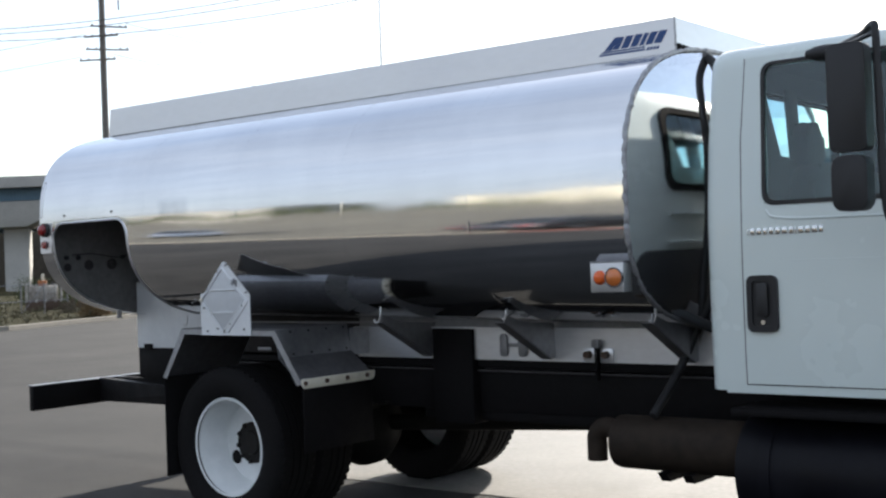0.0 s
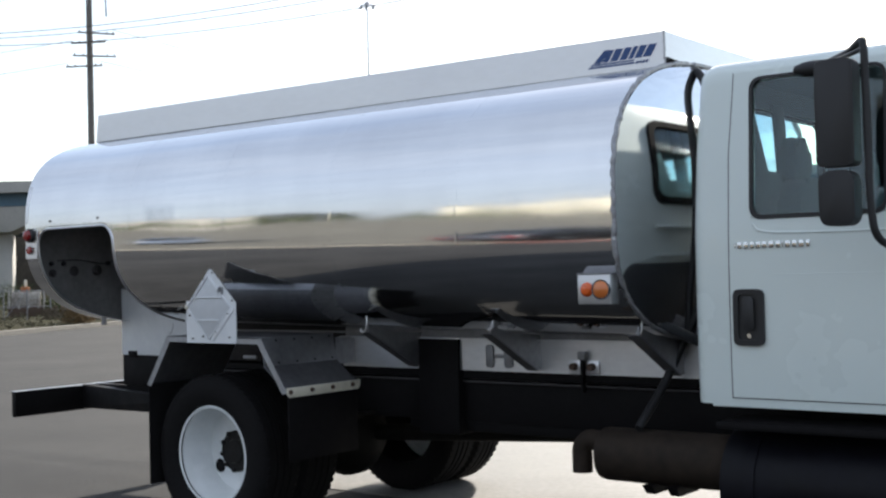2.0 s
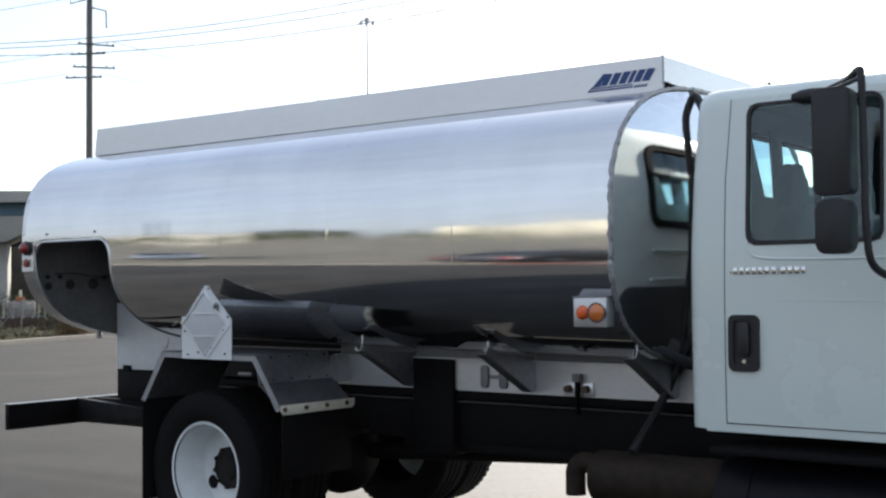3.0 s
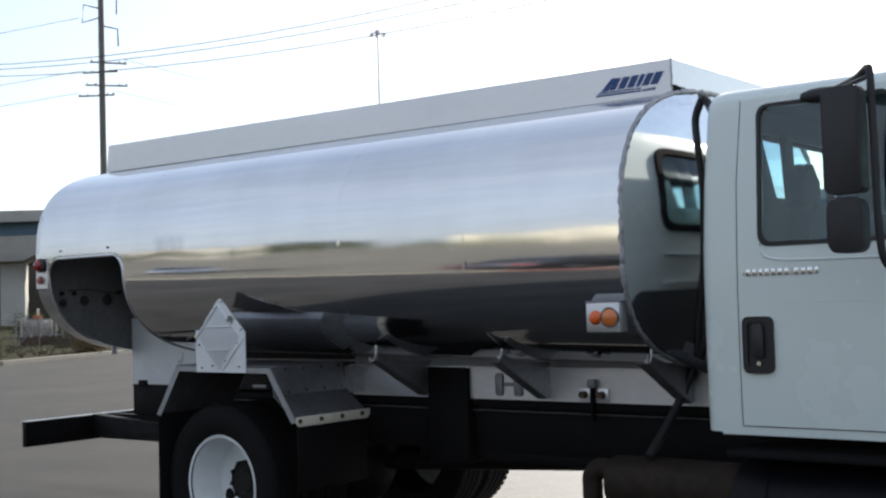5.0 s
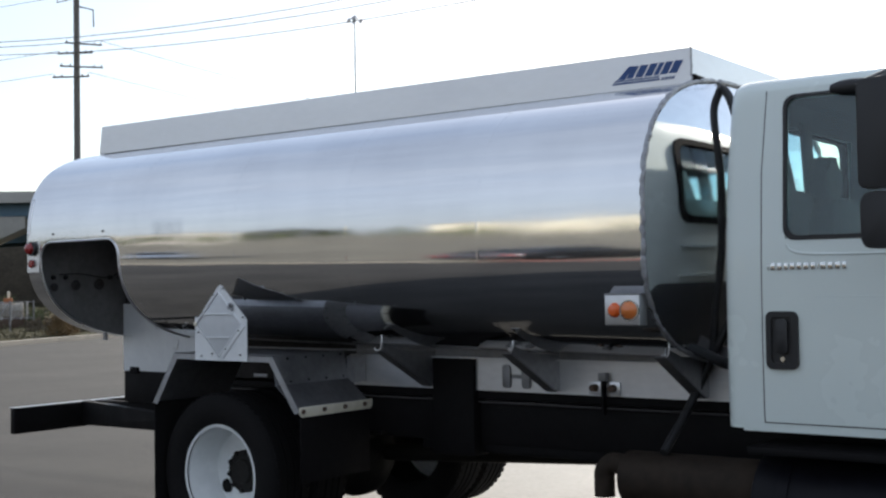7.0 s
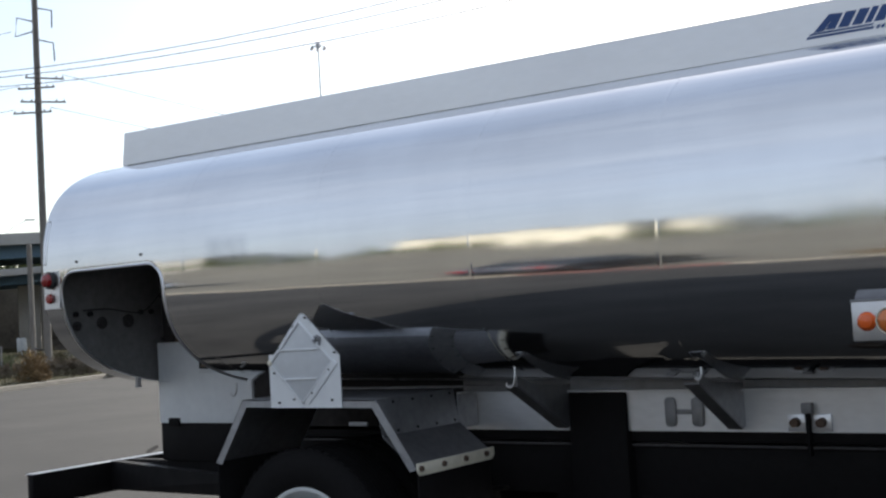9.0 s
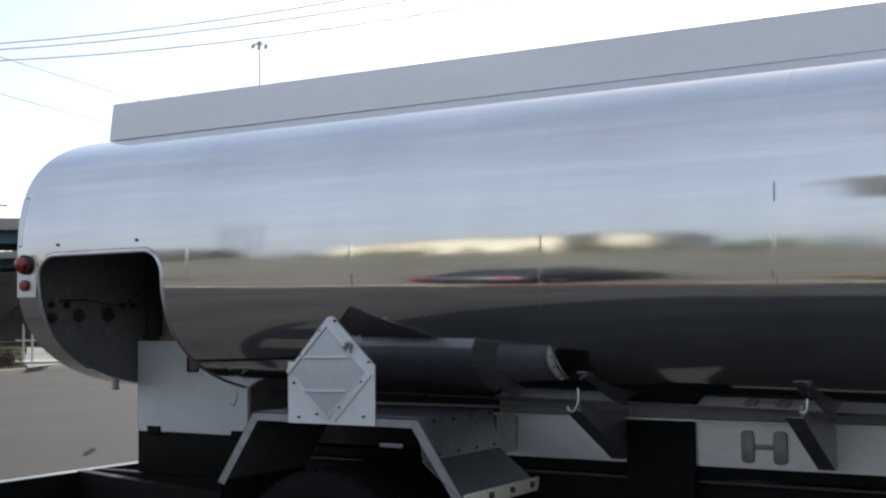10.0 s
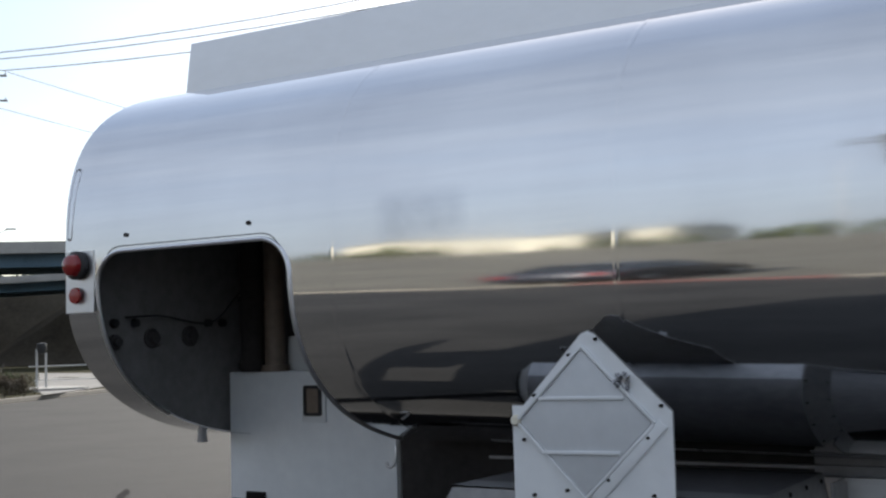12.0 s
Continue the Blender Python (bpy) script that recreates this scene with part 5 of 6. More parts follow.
# ---- wheels
def tyre_mesh(y_out, s):
    bm = B()
    w = 0.27
    prof = [(0.292, 0.012), (0.31, -0.004), (0.35, -0.024), (0.40, -0.032), (0.44, -0.026), (0.470, -0.010), (0.484, 0.012)]
    tread = []
    for k in range(4):
        a = 0.03 + k * 0.056
        tread += [(0.489, a), (0.490, a + 0.042), (0.474, a + 0.044), (0.474, a + 0.054)]
    prof += tread + [(0.489, 0.232), (0.484, w - 0.012), (0.470, w + 0.010), (0.44, w + 0.026), (0.40, w + 0.032), (0.35, w + 0.024), (0.31, w + 0.004), (0.292, w - 0.012), (0.292, 0.012)]
    lathe(bm, [(r, -s * 0 + s * -1 * -h) for r, h in prof], (0, y_out, 0.49), "y", 72, False)
    for i in range(60):
        a = 2 * math.pi * i / 60
        t = Matrix.Translation((0, y_out, 0.49)) @ Matrix.Rotation(a, 4, "Y")
        for h in (0.004, w - 0.030):
            y0, y1 = sorted((s * h, s * (h + 0.026)))
            box(bm, -0.015, 0.015, y0, y1, 0.455, 0.4895, 0.0, t)
    return bm


def wheel(x, y_out, s, dish):
    """s: +1 where inward is +y. dish: how deep the disc lies, metres from the outer flange."""
    bm = B()
    prof = [(0.286, 0.0), (0.302, -0.003), (0.306, 0.006), (0.302, 0.014), (0.284, 0.016), (0.276, 0.030), (0.272, 0.075), (0.258, 0.110),
            (0.252, dish - 0.05), (0.242, dish - 0.016), (0.22, dish - 0.004), (0.18, dish - 0.010), (0.150, dish - 0.016), (0.128, dish - 0.016), (0.128, dish + 0.02),
            (0.268, dish + 0.02), (0.285, 0.262), (0.302, 0.268), (0.302, 0.254)]
    lathe(bm, [(r, s * h) for r, h in prof[:]], (0, y_out, 0.49), "y", 64, False)
    bmesh.ops.translate(bm, vec=(x, 0, 0), verts=bm.verts)
    rim = part("wheel", bm, RIMW, truck, "white painted steel disc wheel", 40)
    bm = tyre_mesh(y_out, s)
    bmesh.ops.translate(bm, vec=(x, 0, 0), verts=bm.verts)
    part("tyre", bm, RUBBER, rim, "black truck tyre", 30)
    bm = B()
    lathe(bm, [(0.0, s * (dish - 0.052)), (0.070, s * (dish - 0.050)), (0.078, s * (dish - 0.036)), (0.126, s * (dish - 0.034)), (0.130, s * (dish - 0.02)), (0.130, s * (dish + 0.03)), (0.0, s * (dish + 0.03))], (x, y_out, 0.49), "y", 24)
    part("hub", bm, STEEL, rim, "black axle hub")
    for i in range(10):
        a = 2 * math.pi * (i + 0.3) / 10
        bm = B()
        px, pz = x + 0.118 * math.cos(a), 0.49 + 0.118 * math.sin(a)
        rod(bm, (px, y_out + s * (dish - 0.020), pz), (px, y_out + s * (dish - 0.045), pz), 0.017, 0.015, 6)
        part("lug_nut", bm, STEEL, rim)
    for a in (212.0, 32.0):
        bm = B()
        px, pz = x + 0.192 * math.cos(radians(a)), 0.49 + 0.192 * math.sin(radians(a))
        rod(bm, (px, y_out + s * (dish - 0.016), pz), (px, y_out + s * (dish - 0.002), pz), 0.043, 0.043, 20)
        part("hand_hole", bm, BLACK, rim)
    return rim


wheel(0.0, -1.19, 1, 0.225)
wheel(0.0, 1.19, -1, 0.225)
wheel(4.80, -1.14, 1, 0.06)
wheel(4.80, 1.14, -1, 0.06)
for s in (1, -1):
    bm = tyre_mesh(-s * 0.865, s)
    part("tyre", bm, RUBBER, truck, "black inner twin tyre", 30)


# ---- fenders, flaps and placard holder
def fender(s):
    """Bent plate over the twin tyres; s = -1 on the near side."""
    out, mid, inn = s * 1.281, s * 1.17, s * 0.67
    path = [(-0.490, 0.912), (-0.288, 1.219), (0.537, 1.214), (0.567, 1.050), (0.748, 0.907)]
    bm = B()
    n = len(path)
    t = 0.005
    top = [[bm.verts.new((x, y, z)) for x, z in path] for y in (out, mid, inn)]
    low = [[bm.verts.new((x, y, z - t)) for x, z in path] for y in (out, mid, inn)]
    upper = set()
    for i in range(n - 1):
        for j in (0, 1):
            upper.add(bm.faces.new((top[j][i], top[j][i + 1], top[j + 1][i + 1], top[j + 1][i])))
            bm.faces.new((low[j][i], low[j + 1][i], low[j + 1][i + 1], low[j][i + 1]))
        for k in (0, 2):
            bm.faces.new((top[k][i], low[k][i], low[k][i + 1], top[k][i + 1]))
    for i in (0, n - 1):
        for j in (0, 1):
            bm.faces.new((top[j][i], top[j + 1][i], low[j + 1][i], low[j][i]))
    # outer strip, rear slope and step paler, inner top darker, underside darkest
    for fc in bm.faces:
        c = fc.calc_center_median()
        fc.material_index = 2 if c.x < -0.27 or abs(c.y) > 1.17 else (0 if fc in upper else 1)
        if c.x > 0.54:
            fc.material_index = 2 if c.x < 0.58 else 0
    f = part("fender", bm, [FENDER, DARKMATT, DULL], truck, "bent aluminium fender over the twin tyres", 20)
    bm = B()
    path = [(-0.490, 0.912), (-0.288, 1.219), (0.537, 1.214), (0.748, 0.907)]
    n = len(path)
    inset = [(-0.452, 0.900), (-0.264, 1.183), (0.514, 1.178), (0.709, 0.897)]
    y0, y1 = sorted((out, out - s * 0.005))
    vo = [[bm.verts.new((x, y, z)) for x, z in path] for y in (y0, y1)]
    vi = [[bm.verts.new((x, y, z)) for x, z in inset] for y in (y0, y1)]
    for i in range(n - 1):
        bm.faces.new((vo[0][i], vo[0][i + 1], vi[0][i + 1], vi[0][i]))
        bm.faces.new((vo[1][i], vi[1][i], vi[1][i + 1], vo[1][i + 1]))
        bm.faces.new((vi[0][i], vi[0][i + 1], vi[1][i + 1], vi[1][i]))
        bm.faces.new((vo[0][i], vo[1][i], vo[1][i + 1], vo[0][i + 1]))
    for i in (0, n - 1):
        bm.faces.new((vo[0][i], vi[0][i], vi[1][i], vo[1][i]))
    part("fender_edge", bm, DULL, f, "bright folded fender edge", 20)
    bm = B()
    y0, y1 = sorted((s * 1.288, s * 0.672))
    prism(bm, [(y0 + 0.02, 0.880), (y1 - 0.02, 0.880), (y1, 0.900), (y1, 0.936), (y0, 0.936), (y0, 0.900)], "x", 0.750, 0.758, 0.002)
    hb = part("flap_bar", bm, CREAM, f, "cream painted flap bar")
    for k in range(4):
        y = s * (0.745 + 0.173 * k)
        bm = B()
        rod(bm, (0.758, y, 0.912), (0.770, y, 0.912), 0.014, 0.012, 8)
        part("bolt", bm, RUST, hb)
    for xr in (-0.418,):
        bm = B()
        y0, y1 = sorted((s * 1.27, s * 0.68))
        box(bm, xr - 0.075, xr - 0.067, y0, y1, 0.285, 0.93)
        part("mud_flap", bm, RUBBER, f, "black rubber mud flap")
    # assumed flap below the bolted bar, added to darken the tyre behind
    bm = B()
    y0, y1 = sorted((s * 1.272, s * 0.69))
    box(bm, 0.741, 0.749, y0, y1, 0.515, 0.905, 0.002)
    part("mud_flap", bm, BLACK, hb, "short black rubber flap hung from the bar")
    bm = B()
    y0, y1 = sorted((s * 0.668, s * 0.50))
    box(bm, 0.555, 0.561, y0, y1, 1.02, 1.185)
    part("splash_panel", bm, DULL, f)
    # added grey strip, in place of a sunlit piece glimpsed under the fender
    bm = B()
    box(bm, 0.31, 0.42, s * 1.20 - 0.004, s * 1.20 + 0.004, 1.088, 1.106, 0.002)
    part("stiffener", bm, GREYAL, f)
    # rivets along the upright step behind the sloping sheet
    for z, x in ((1.195, 0.5405), (1.066, 0.5635)):
        for k in range(4):
            y = s * (0.71 + 0.15 * k)
            bm = B()
            rod(bm, (x - 0.002, y, z), (x + 0.005, y, z), 0.007, 0.006, 8)
            part("rivet", bm, STEEL, f)
    return f


fender(-1)
fender(1)

YP = -1.287
bm = B()
prism(bm, [(-0.103, 1.178), (0.336, 1.178), (0.336, 1.418), (0.322, 1.430), (0.134, 1.612), (0.117, 1.618), (0.100, 1.612), (-0.07, 1.430), (-0.103, 1.430)], "y", YP, YP + 0.003)
placard = part("placard_holder", bm, PLATE, truck, "white flip placard holder standing on the fender")
bm = B()
prism(bm, [(-0.105, 1.215), (0.338, 1.215), (0.338, 1.420), (0.324, 1.434), (0.135, 1.615), (0.117, 1.621), (0.099, 1.615), (-0.072, 1.433), (-0.105, 1.433)], "y", YP + 0.003, YP + 0.006)
part("back_sheet", bm, PRIMER, placard, "plain grey back of the placard holder")
PC, PH = (0.102, 1.390), 0.192


def strip(a, b, w, h, name, mat=PLATE, parent=placard):
    """A raised bar on the plate, from a to b in (x, z)."""
    bm = B()
    d = Vector((b[0] - a[0], 0, b[1] - a[1]))
    n = Vector((-d.z, 0, d.x)).normalized() * w / 2
    p, q = Vector((a[0], 0, a[1])), Vector((b[0], 0, b[1]))
    prism(bm, [(v.x, v.z) for v in (p - n, q - n, q + n, p + n)], "y", YP - h, YP, 0.0015)
    return part(name, bm, mat, parent)


T_, L_, R_, D_ = (PC[0], PC[1] + PH), (PC[0] - PH, PC[1]), (PC[0] + PH, PC[1]), (PC[0], PC[1] - PH)
strip(L_, T_, 0.010, 0.010, "diamond_edge")
strip(T_, R_, 0.008, 0.010, "diamond_edge")
strip(L_, D_, 0.007, 0.008, "diamond_edge")
strip((R_[0] + 0.020, R_[1] + 0.0), (D_[0] + 0.028, D_[1] + 0.002), 0.030, 0.006, "diamond_edge")
strip((R_[0] - 0.004, R_[1] - 0.004), (D_[0] + 0.0, D_[1] + 0.002), 0.008, 0.009, "diamond_edge")
strip((-0.022, 1.449), (0.214, 1.451), 0.009, 0.011, "divider_bar")
strip((-0.016, 1.312), (0.200, 1.315), 0.009, 0.011, "divider_bar")
bm = B()
prism(bm, [(PC[0] + 0.945 * (p[0] - PC[0]), PC[1] + 0.945 * (p[1] - PC[1])) for p in (T_, L_, D_, R_)], "y", YP - 0.0045, YP, 0.001)
part("flip_panel", bm, DIMPLATE, placard)
for x, z in ((0.274, 1.354), (0.165, 1.248), (0.310, 1.432), (0.142, 1.598), (0.066, 1.559), (-0.036, 1.457), (-0.069, 1.343), (0.050, 1.218), (-0.044, 1.203), (0.283, 1.214)):
    bm = B()
    rod(bm, (x, YP, z), (x, YP - 0.010, z), 0.005, 0.004, 8)
    part("screw", bm, STEEL, placard)
bm = B()
for k in range(9):
    x, z = 0.212 + 0.018 * rng.uniform(-1, 1), 1.497 + 0.018 * rng.uniform(-1, 1)
    rod(bm, (x, YP, z), (x + 0.01 * rng.uniform(-1, 1), YP - 0.018 * rng.random() - 0.006, z + 0.01 * rng.uniform(-1, 1)), 0.006, 0.005, 8)
part("latch", bm, WELD, placard, "worn grey latch")
bm = B()
lathe(bm, [(0.0, -0.014), (0.010, -0.013), (0.015, -0.005), (0.015, 0.0)], (-0.092, YP, 1.392), "y", 14)
part("hinge_knob", bm, CREAM, placard)

# the holder stands a little forward of the wheel's middle
for ob_ in [placard] + list(placard.children):
    ob_.data.transform(Matrix.Translation((0.009, 0.0, 0.002)))

# ---- muffler, fuel tank and step
bm = B()
lathe(bm, [(0.0, 2.505), (0.10, 2.508), (0.128, 2.525), (0.133, 2.55), (0.133, 3.24), (0.10, 3.26), (0.0, 3.26)], (0, -0.80, 0.637), "x", 32)
muffler = part("muffler", bm, EXH, truck, "brown heat-stained muffler")
for x in (2.80, 2.93):
    bm = B()
    prism(bm, [(-0.94, 0.52), (-0.66, 0.52), (-0.70, 0.475), (-0.90, 0.475)], "x", x, x + 0.05)
    part("muffler_bracket", bm, BLACK, muffler)
bm = B()
tube(bm, smooth_line([(2.52, -0.80, 0.68), (2.44, -0.80, 0.70), (2.39, -0.80, 0.66), (2.385, -0.80, 0.60), (2.385, -0.80, 0.53)], 6), 0.052, 16)
part("tail_pipe", bm, EXH, muffler)
bm = B()
rod(bm, (2.475, -0.80, 0.70), (2.475, -0.80, 0.58), 0.008, 0.008, 8)
part("hanger_rod", bm, STEEL, muffler)
bm = B()
lathe(bm, [(0.0, 3.225), (0.22, 3.228), (0.255, 3.245), (0.262, 3.27), (0.262, 4.28), (0.255, 4.305), (0.0, 4.32)], (0, -0.78, 0.56), "x", 40)
fuel = part("fuel_tank", bm, FUEL, truck, "black cylindrical fuel tank below the cab")
for x in (3.36, 4.1):
    bm = B()
    lathe(bm, [(0.264, x), (0.268, x), (0.268, x + 0.05), (0.264, x + 0.05)], (0, -0.78, 0.56), "x", 40)
    part("tank_strap", bm, FUEL, fuel)
bm = B()
box(bm, 3.26, 4.40, -1.09, -0.80, 0.835, 0.868, 0.006)
step = part("cab_step", bm, BLACK, truck, "black ribbed cab step")
for i in range(8):
    bm = B()
    box(bm, 3.30, 4.36, -1.085 + 0.035 * i, -1.07 + 0.035 * i, 0.868, 0.874)
    part("tread_rib", bm, BLACK, step)

# ---- cab
X_CAB0, X_CAB1 = 3.150, 5.02
LEVELS = [(0.946, 1.061, 0.0), (1.05, 1.068, 0.0), (1.30, 1.073, 0.0), (1.55, 1.073, 0.0), (1.70, 1.070, 0.0), (1.775, 1.066, 0.0), (1.915, 1.058, 0.004), (2.06, 1.050, 0.008), (2.355, 1.0282, 0.0207), (2.385, 1.026, 0.022),
          (2.43, 1.020, 0.026), (2.462, 1.000, 0.032), (2.487, 0.955, 0.044), (2.505, 0.84, 0.080), (2.512, 0.50, 0.4)]
NOSE = {1.915: -0.079, 2.06: -0.16, 2.355: -0.378, 2.385: -0.40, 2.43: -0.43, 2.462: -0.46, 2.487: -0.50, 2.505: -0.60, 2.512: -0.75}
WIN = (3.452, 4.03)
QUARTER = (4.10, 4.42)


def plan(z, w, back):
    """Outline of the cab at a height, with the window edges among its points."""
    x0, x1 = X_CAB0 + back, X_CAB1 + NOSE.get(z, 0.0)
    r = float(np.interp(z, [2.2, 2.43], [0.075, 0.095]))
    side = [x0 + r] + [x for x in (3.34, WIN[0], 3.6, 3.8, WIN[1], QUARTER[0], QUARTER[1])] + [x1 - r]
    side = [min(max(x, x0 + r), x1 - r) for x in side]
    out = [(x, -w) for x in side]
    for i in range(1, 7):
        a = radians(-90 + 90 * i / 7)
        out.append((x1 - r + r * math.cos(a), -w + r + r * math.sin(a)))
    out += [(x1, y) for y in np.linspace(-w + r, w - r, 7)]
    for i in range(1, 7):
        a = radians(90 * i / 7)
        out.append((x1 - r + r * math.cos(a), w - r + r * math.sin(a)))
    out += [(x, w) for x in reversed(side)]
    for i in range(1, 7):
        a = radians(90 + 90 * i / 7)
        out.append((x0 + r + r * math.cos(a), w - r + r * math.sin(a)))
    out += [(x0, y) for y in (w - r, min(0.60, w - r), 0.3, 0.0, -0.3, max(-0.60, r - w), r - w)]
    for i in range(1, 7):
        a = radians(180 + 90 * i / 7)
        out.append((x0 + r + r * math.cos(a), -w + r + r * math.sin(a)))
    return out


bm = B()
outs = [(z, plan(z, w, b)) for z, w, b in LEVELS]
vs = loft(bm, [[(x, y, z) for x, y in o] for z, o in outs])
bm.faces.new(vs[-1])
bm.faces.new(list(reversed(vs[0])))
gone = []
for f in bm.faces:
    c = f.calc_center_median()
    if 1.775 < c.z < 2.385 and len(f.verts) == 4:
        n_side = abs(c.y) > 1.0
        if n_side and (WIN[0] < c.x < WIN[1] or QUARTER[0] < c.x < QUARTER[1]):
            gone.append(f)
        elif c.x > 4.4 and abs(c.y) < 0.88:
            gone.append(f)
        elif c.x < 3.24 and abs(c.y) < 0.60 and 1.915 < c.z < 2.355:
            gone.append(f)
bmesh.ops.delete(bm, geom=gone, context="FACES")
cab = part("cab", bm, [WHITE, TRIM], truck, "white painted day cab", 30)
mod = cab.modifiers.new("thickness", "SOLIDIFY")
mod.thickness, mod.offset, mod.material_offset = 0.03, -1, 1


def cab_y(z):
    return float(np.interp(z, [l[0] for l in LEVELS], [l[1] for l in LEVELS]))


def side_panel(bm, outline, lift, s=-1, thick=0.006):
    """A sheet that follows the cab's side: outline in (x, z), refined along z."""
    n = len(outline)
    a = [bm.verts.new((x, s * (cab_y(z) + lift), z)) for x, z in outline]
    b = [bm.verts.new((x, s * (cab_y(z) + lift - thick), z)) for x, z in outline]
    bm.faces.new(a)
    bm.faces.new(list(reversed(b)))
    for i in range(n):
        j = (i + 1) % n
        bm.faces.new((a[i], a[j], b[j], b[i]))


def bent_frame(bm, outer, inner, lift, thick, s=-1):
    vs = [[bm.verts.new((x, s * (cab_y(z) + h), z)) for x, z in o] for o, h in ((outer, lift - thick), (inner, lift - thick), (outer, lift), (inner, lift))]
    n = len(outer)
    for i in range(n):
        j = (i + 1) % n
        for a, b in ((0, 1), (2, 3), (0, 2), (1, 3)):
            bm.faces.new((vs[a][i], vs[a][j], vs[b][j], vs[b][i]))


for s in (-1, 1):
    # door skin in horizontal strips round the window
    bm = B()
    zs = [0.978, 1.05, 1.30, 1.55, 1.70, 1.770]
    dx0 = lambda z: 3.342 + 0.004 * (z - 1.2) + (0.02 if z > 2.2 else 0.0)
    grid = [[bm.verts.new((x, s * (cab_y(z) + 0.005), z)) for x in (dx0(z), 3.36, 3.6, 4.0, 4.44, 4.46)] for z in zs]
    for r0, r1 in zip(grid, grid[1:]):
        for i in range(len(r0) - 1):
            bm.faces.new((r0[i], r0[i + 1], r1[i + 1], r1[i]))
    zs = [1.770, 2.06, 2.39, 2.428]
    for x0, x1 in (("d", 3.450), (4.432, 4.46)):
        g2 = [[bm.verts.new((x, s * (cab_y(z) + 0.005), z)) for x in ((dx0(z) if x0 == "d" else x0), x1)] for z in zs]
        for r0, r1 in zip(g2, g2[1:]):
            bm.faces.new((r0[0], r0[1], r1[1], r1[0]))
    g3 = [[bm.verts.new((x, s * (cab_y(z) + 0.005), z)) for x in (3.450, 3.8, 4.432)] for z in (2.392, 2.428)]
    for i in range(2):
        bm.faces.new((g3[0][i], g3[0][i + 1], g3[1][i + 1], g3[1][i]))
    door = part("door", bm, WHITE, truck, "white cab door with dark window and black handle", 30)
    mod = door.modifiers.new("thickness", "SOLIDIFY")
    mod.thickness, mod.offset = 0.006, -1
    bm = B()
    bent_frame(bm, rounded(3.440, 4.043, 1.764, 2.400, 0.055), rounded(3.456, 4.030, 1.784, 2.386, 0.047), 0.008, 0.022, s)
    part("window_rubber", bm, PLASTIC, door, "black rubber window surround")
    bm = B()
    side_panel(bm, rounded(3.453, 4.033, 1.781, 2.389, 0.05), -0.004, s, 0.004)
    part("door_glass", bm, GLASS, door, "dark tinted door glass")
    bm = B()
    bent_frame(bm, rounded(4.075, 4.44, 1.755, 2.405, 0.055), rounded(4.105, 4.41, 1.800, 2.372, 0.045), 0.012, 0.035, s)
    part("window_rubber", bm, PLASTIC, door)
    bm = B()
    side_panel(bm, rounded(4.10, 4.415, 1.795, 2.376, 0.05), -0.012, s, 0.004)
    part("quarter_glass", bm, GLASS, door)
    # pressed line under the window
    bm = B()
    tube(bm, smooth_line([(3.455, s * (cab_y(1.74) + 0.003), 1.745), (3.50, s * (cab_y(1.71) + 0.004), 1.712), (3.70, s * (cab_y(1.70) + 0.004), 1.700), (4.4, s * (cab_y(1.70) + 0.004), 1.698)], 6), 0.006, 8)
    part("door_crease", bm, WHITE, door)
    bm = B()
    tube(bm, [(x, s * (cab_y(1.52) + 0.003), 1.522) for x in (3.55, 3.9, 4.4)], 0.0032, 8)
    part("door_crease", bm, WHITE, door)
    # handle
    bm = B()
    yy = s * (cab_y(1.35) + 0.005)
    o = rounded(3.360, 3.503, 1.209, 1.459, 0.03)
    i_ = rounded(3.384, 3.478, 1.236, 1.436, 0.02)
    y0, y1 = sorted((yy, yy + s * 0.014))
    ring_prism(bm, o, i_, "y", y0, y1)
    handle = part("door_handle", bm, PLASTIC, door, "black recessed paddle handle")
    bm = B()
    y0, y1 = sorted((yy, yy + s * 0.004))
    prism(bm, rounded(3.370, 3.492, 1.219, 1.449, 0.025), "y", y0, y1)
    part("handle_cup", bm, PLASTIC, handle)
    bm = B()
    y0, y1 = sorted((yy + s * 0.004, yy + s * 0.018))
    prism(bm, rounded(3.405, 3.458, 1.276, 1.426, 0.018), "y", y0, y1, 0.003)
    part("handle_paddle", bm, PLASTIC, handle)
    bm = B()
    rod(bm, (3.432, yy + s * 0.003, 1.253), (3.432, yy + s * 0.012, 1.253), 0.011, 0.010, 14)
    part("lock", bm, CHROME, handle)
    # badge as a row of plain chrome bars
    yb = s * (cab_y(1.665) + 0.005)
    x = 3.372
    for k, wd in enumerate((0.009, 0.026, 0.026, 0.024, 0.026, 0.026, 0.028, 0.026, 0.009, 0.028, 0.026, 0.028, 0.022)):
        y0, y1 = sorted((yb, yb + s * 0.006))
        bm = B()
        box(bm, x, x + wd - 0.005, y0, y1, 1.638, 1.667, 0.0015)
        part("badge_bar", bm, CHROME, door, "plain chrome badge bar" if k == 0 else "")
        x += wd + 0.0035
    # sill trim under the door
    bm = B()
    y0, y1 = sorted((s * 1.03, s * 1.060))
    box(bm, 3.235, 4.75, y0, y1, 0.934, 0.948, 0.004)
    part("cab_sill", bm, WHITE, truck)

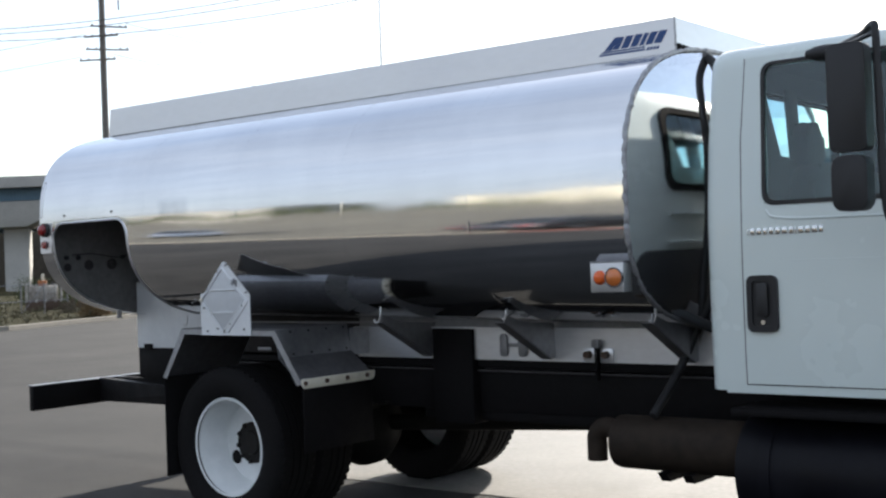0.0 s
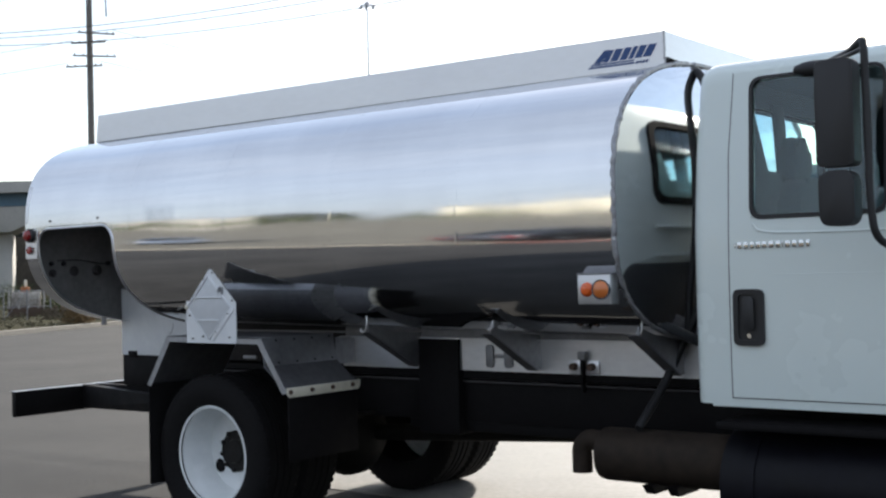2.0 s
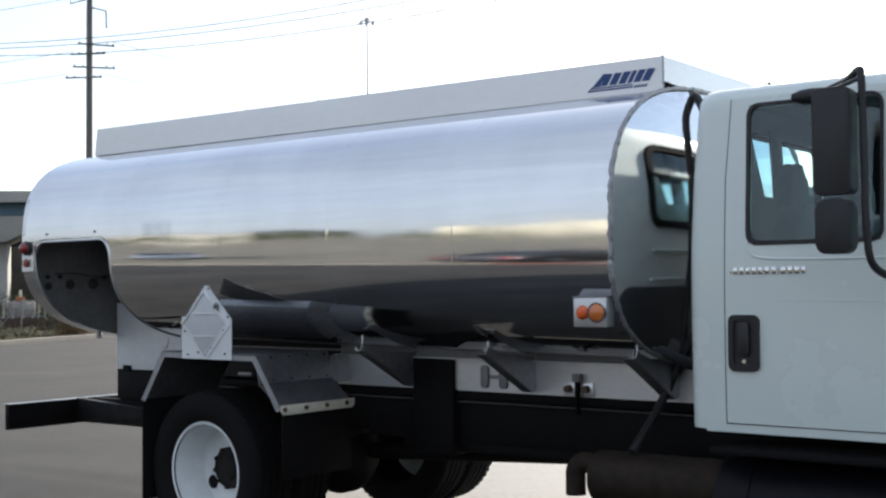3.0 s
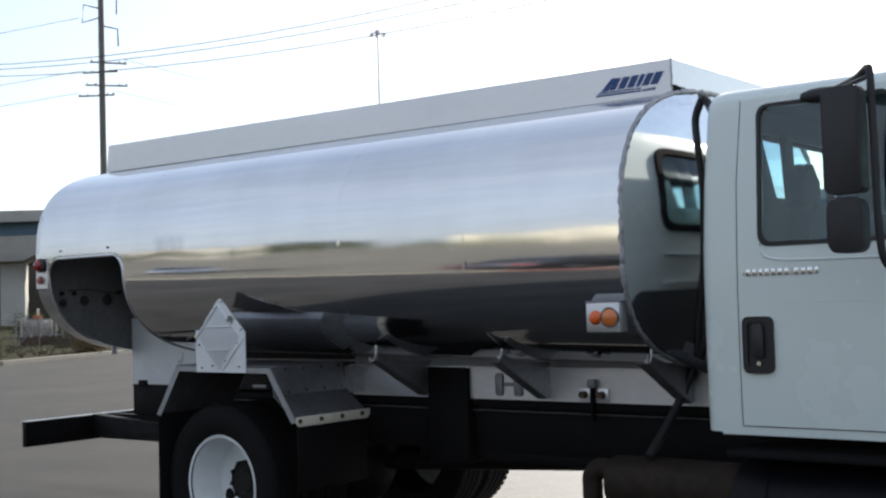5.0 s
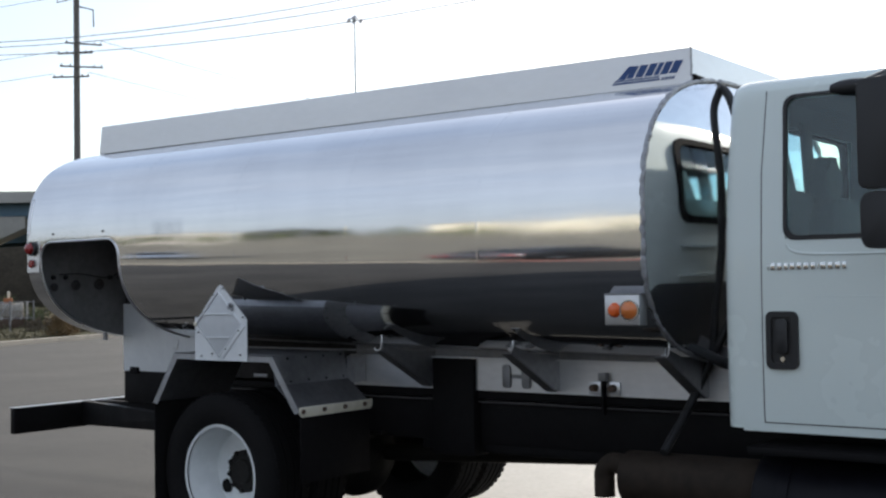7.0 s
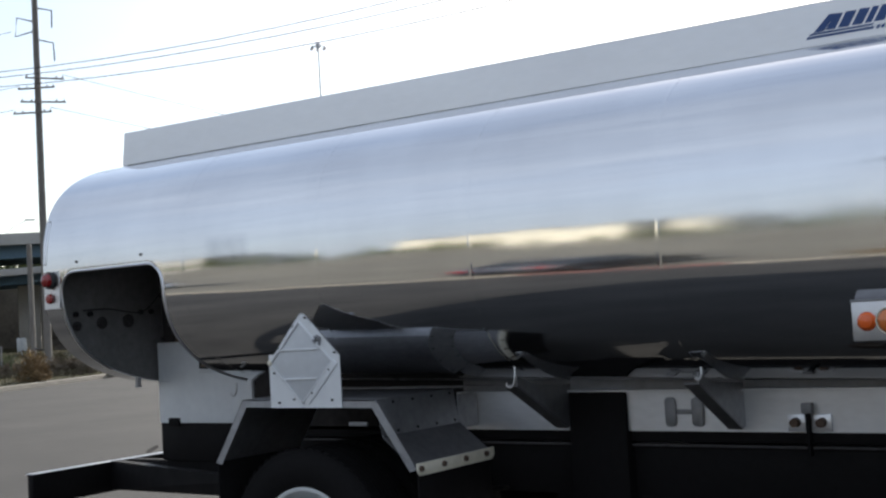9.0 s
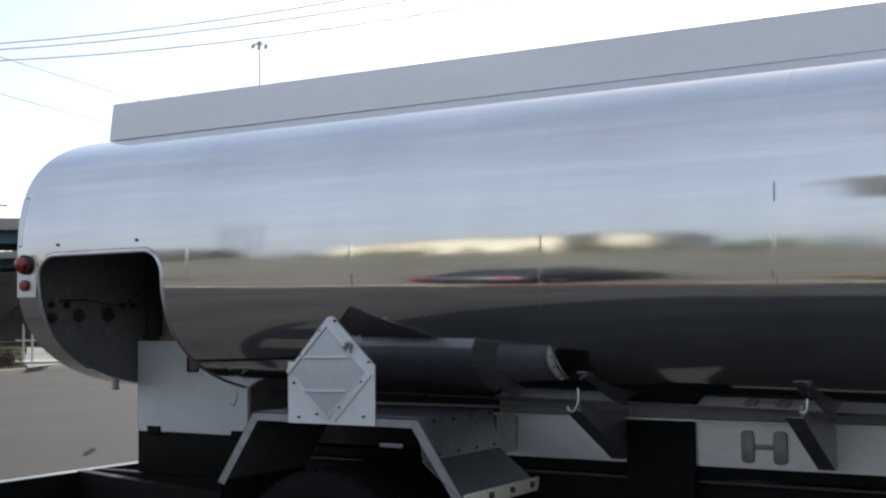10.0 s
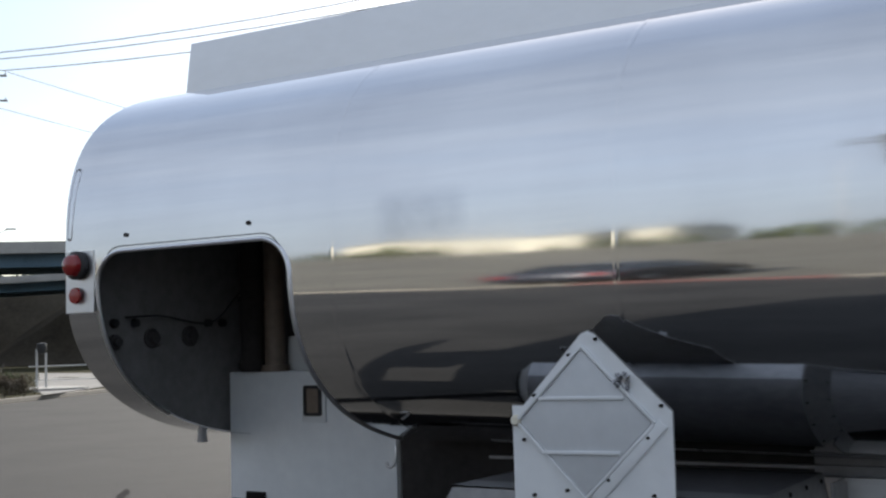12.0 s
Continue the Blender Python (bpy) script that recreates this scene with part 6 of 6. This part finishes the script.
# dark gap behind the doors
for s in (-1, 1):
    bm = B()
    for z0, z1 in ((0.978, 1.05), (1.05, 1.3), (1.3, 1.55), (1.55, 1.7), (1.7, 1.775), (1.775, 2.06), (2.06, 2.385), (2.385, 2.428)):
        p = [(3.332 + 0.004 * (z - 1.2) + (0.02 if z > 2.2 else 0.0), z) for z in (z0, z1)]
        v = [bm.verts.new((x + d, s * (cab_y(z) + 0.0015), z)) for x, z in p for d in (0.004, 0.011)]
        bm.faces.new((v[0], v[1], v[3], v[2]))
    v = [bm.verts.new((x, s * (cab_y(z) + 0.0022), z)) for x in (3.336, 4.46) for z in (0.973, 0.979)]
    bm.faces.new((v[0], v[1], v[3], v[2]))
    part("door_gap", bm, PLASTIC, cab, smooth=False)

# rear wall of the cab: window, louvres
bm = B()
ring_prism(bm, rounded(-0.63, 0.63, 1.893, 2.375, 0.09), rounded(-0.585, 0.585, 1.932, 2.338, 0.07), "x", 3.140, 3.183)
part("rear_window_rubber", bm, RUBBER, cab)
bm = B()
prism(bm, rounded(-0.60, 0.60, 1.92, 2.35, 0.08), "x", 3.164, 3.168)
part("rear_glass", bm, GLASS, cab)
for k in range(2):
    bm = B()
    box(bm, 3.128, 3.152, -0.62, 0.62, 1.765 - 0.165 * k, 1.777 - 0.165 * k, 0.003)
    part("rear_rib", bm, WHITE, cab)
bm = B()
prism(bm, rounded(-0.90, 0.90, 0.98, 1.56, 0.10), "x", 3.138, 3.150, 0.003)
part("rear_lower_panel", bm, TRIM, cab, "dark panel on the lower cab back")
# windscreen
bm = B()
zz = [(1.775, X_CAB1 - 0.012, 0.93), (2.06, X_CAB1 - 0.172, 0.92), (2.385, X_CAB1 - 0.412, 0.89)]
g = [[bm.verts.new((x, y, z)) for y in (-w, -w / 2, 0, w / 2, w)] for z, x, w in zz]
for r0, r1 in zip(g, g[1:]):
    for i in range(4):
        bm.faces.new((r0[i], r0[i + 1], r1[i + 1], r1[i]))
part("windscreen", bm, GLASS, cab)

# inner trim of the rear wall, below and beside the window
bm = B()
prism(bm, [(-0.98, 1.40), (0.98, 1.40), (0.98, 2.03), (-0.36, 2.03), (-0.53, 2.36), (-0.98, 2.36)], "x", 3.225, 3.240, 0.004)
part("rear_trim", bm, TRIM, cab)
bm = B()
prism(bm, [(-0.26, 2.02), (-0.12, 2.02), (-0.17, 2.37), (-0.31, 2.37)], "x", 3.241, 3.256, 0.004)
part("belt_guide", bm, TRIM, cab)
# seats and dash
for y in (-0.50, 0.50):
    bm = B()
    box(bm, 3.56, 4.06, y - 0.24, y + 0.24, 1.36, 1.52, 0.05)
    seat = part("seat", bm, TRIM, truck, "dark grey cab seat")
    bm = B()
    prism(bm, rounded(y - 0.235, y + 0.235, 1.46, 1.96, 0.10), "x", 3.43, 3.55, 0.03)
    part("backrest", bm, TRIM, seat)
    bm = B()
    prism(bm, rounded(y - 0.13, y + 0.085, 1.93, 2.165, 0.07), "x", 3.40, 3.485, 0.03)
    part("headrest", bm, TRIM, seat)
bm = B()
box(bm, 4.50, 4.92, -0.95, 0.95, 1.40, 1.80, 0.06)
part("dashboard", bm, TRIM, truck)

# ---- mirror on its bracket
bm = B()
prism(bm, rounded(3.890, 4.040, 1.942, 2.362, 0.022), "y", -1.45, -1.36, 0.006)
mirror = part("wing_mirror", bm, PLASTIC, truck, "tall black wing mirror with a lower convex head")
bm = B()
prism(bm, rounded(3.895, 4.035, 1.708, 1.925, 0.04), "y", -1.45, -1.36, 0.006)
part("convex_head", bm, PLASTIC, mirror)
bm = B()
tube(bm, smooth_line([(3.80, -1.05, 2.415), (3.95, -1.22, 2.42), (4.055, -1.38, 2.43), (4.075, -1.41, 2.40), (4.078, -1.41, 2.3), (4.082, -1.41, 2.0), (4.085, -1.41, 1.80), (4.10, -1.38, 1.66), (4.16, -1.22, 1.60), (4.20, -1.06, 1.60)], 8), 0.0155, 12)
part("mirror_bracket", bm, PLASTIC, mirror)
bm = B()
tube(bm, smooth_line([(3.74, -1.03, 2.405), (3.86, -1.15, 2.40), (4.07, -1.40, 2.395)], 6), 0.010, 10)
part("mirror_stay", bm, PLASTIC, mirror)
for xf in (3.745, 4.20):
    bm = B()
    lathe(bm, [(0.0, xf - 0.10), (0.018, xf - 0.09), (0.030, xf - 0.05), (0.033, xf), (0.030, xf + 0.05), (0.018, xf + 0.09), (0.0, xf + 0.10)], (0, -1.035, 2.405), "x", 18)
    part("bracket_foot", bm, PLASTIC, mirror)
# ---- bonnet and front bumper
bm = B()
rings = []
for x, w, zt in ((5.0, 0.98, 1.76), (5.3, 0.92, 1.72), (5.6, 0.84, 1.66), (5.78, 0.74, 1.58), (5.84, 0.66, 1.50)):
    o = rounded(-w, w, 0.80, zt, 0.16, 5)
    rings.append([(x, y, z) for y, z in o])
vs = loft(bm, rings)
bm.faces.new(vs[-1]), bm.faces.new(vs[0])
part("bonnet", bm, WHITE, truck, "white sloping bonnet", 40)
bm = B()
box(bm, 5.62, 5.80, -1.15, 1.15, 0.50, 0.79, 0.03)
part("front_bumper", bm, PLASTIC, truck)
for s in (-1, 1):
    bm = B()
    arc = [(4.80 + 0.60 * math.cos(radians(a)), 0.55 + 0.58 * math.sin(radians(a))) for a in range(10, 171, 16)]
    arc2 = [(4.80 + 0.57 * math.cos(radians(a)), 0.55 + 0.55 * math.sin(radians(a))) for a in range(170, 9, -16)]
    y0, y1 = sorted((s * 0.80, s * 1.16))
    prism(bm, arc + arc2, "y", y0, y1)
    part("wheel_arch", bm, WHITE, truck, "", 50)
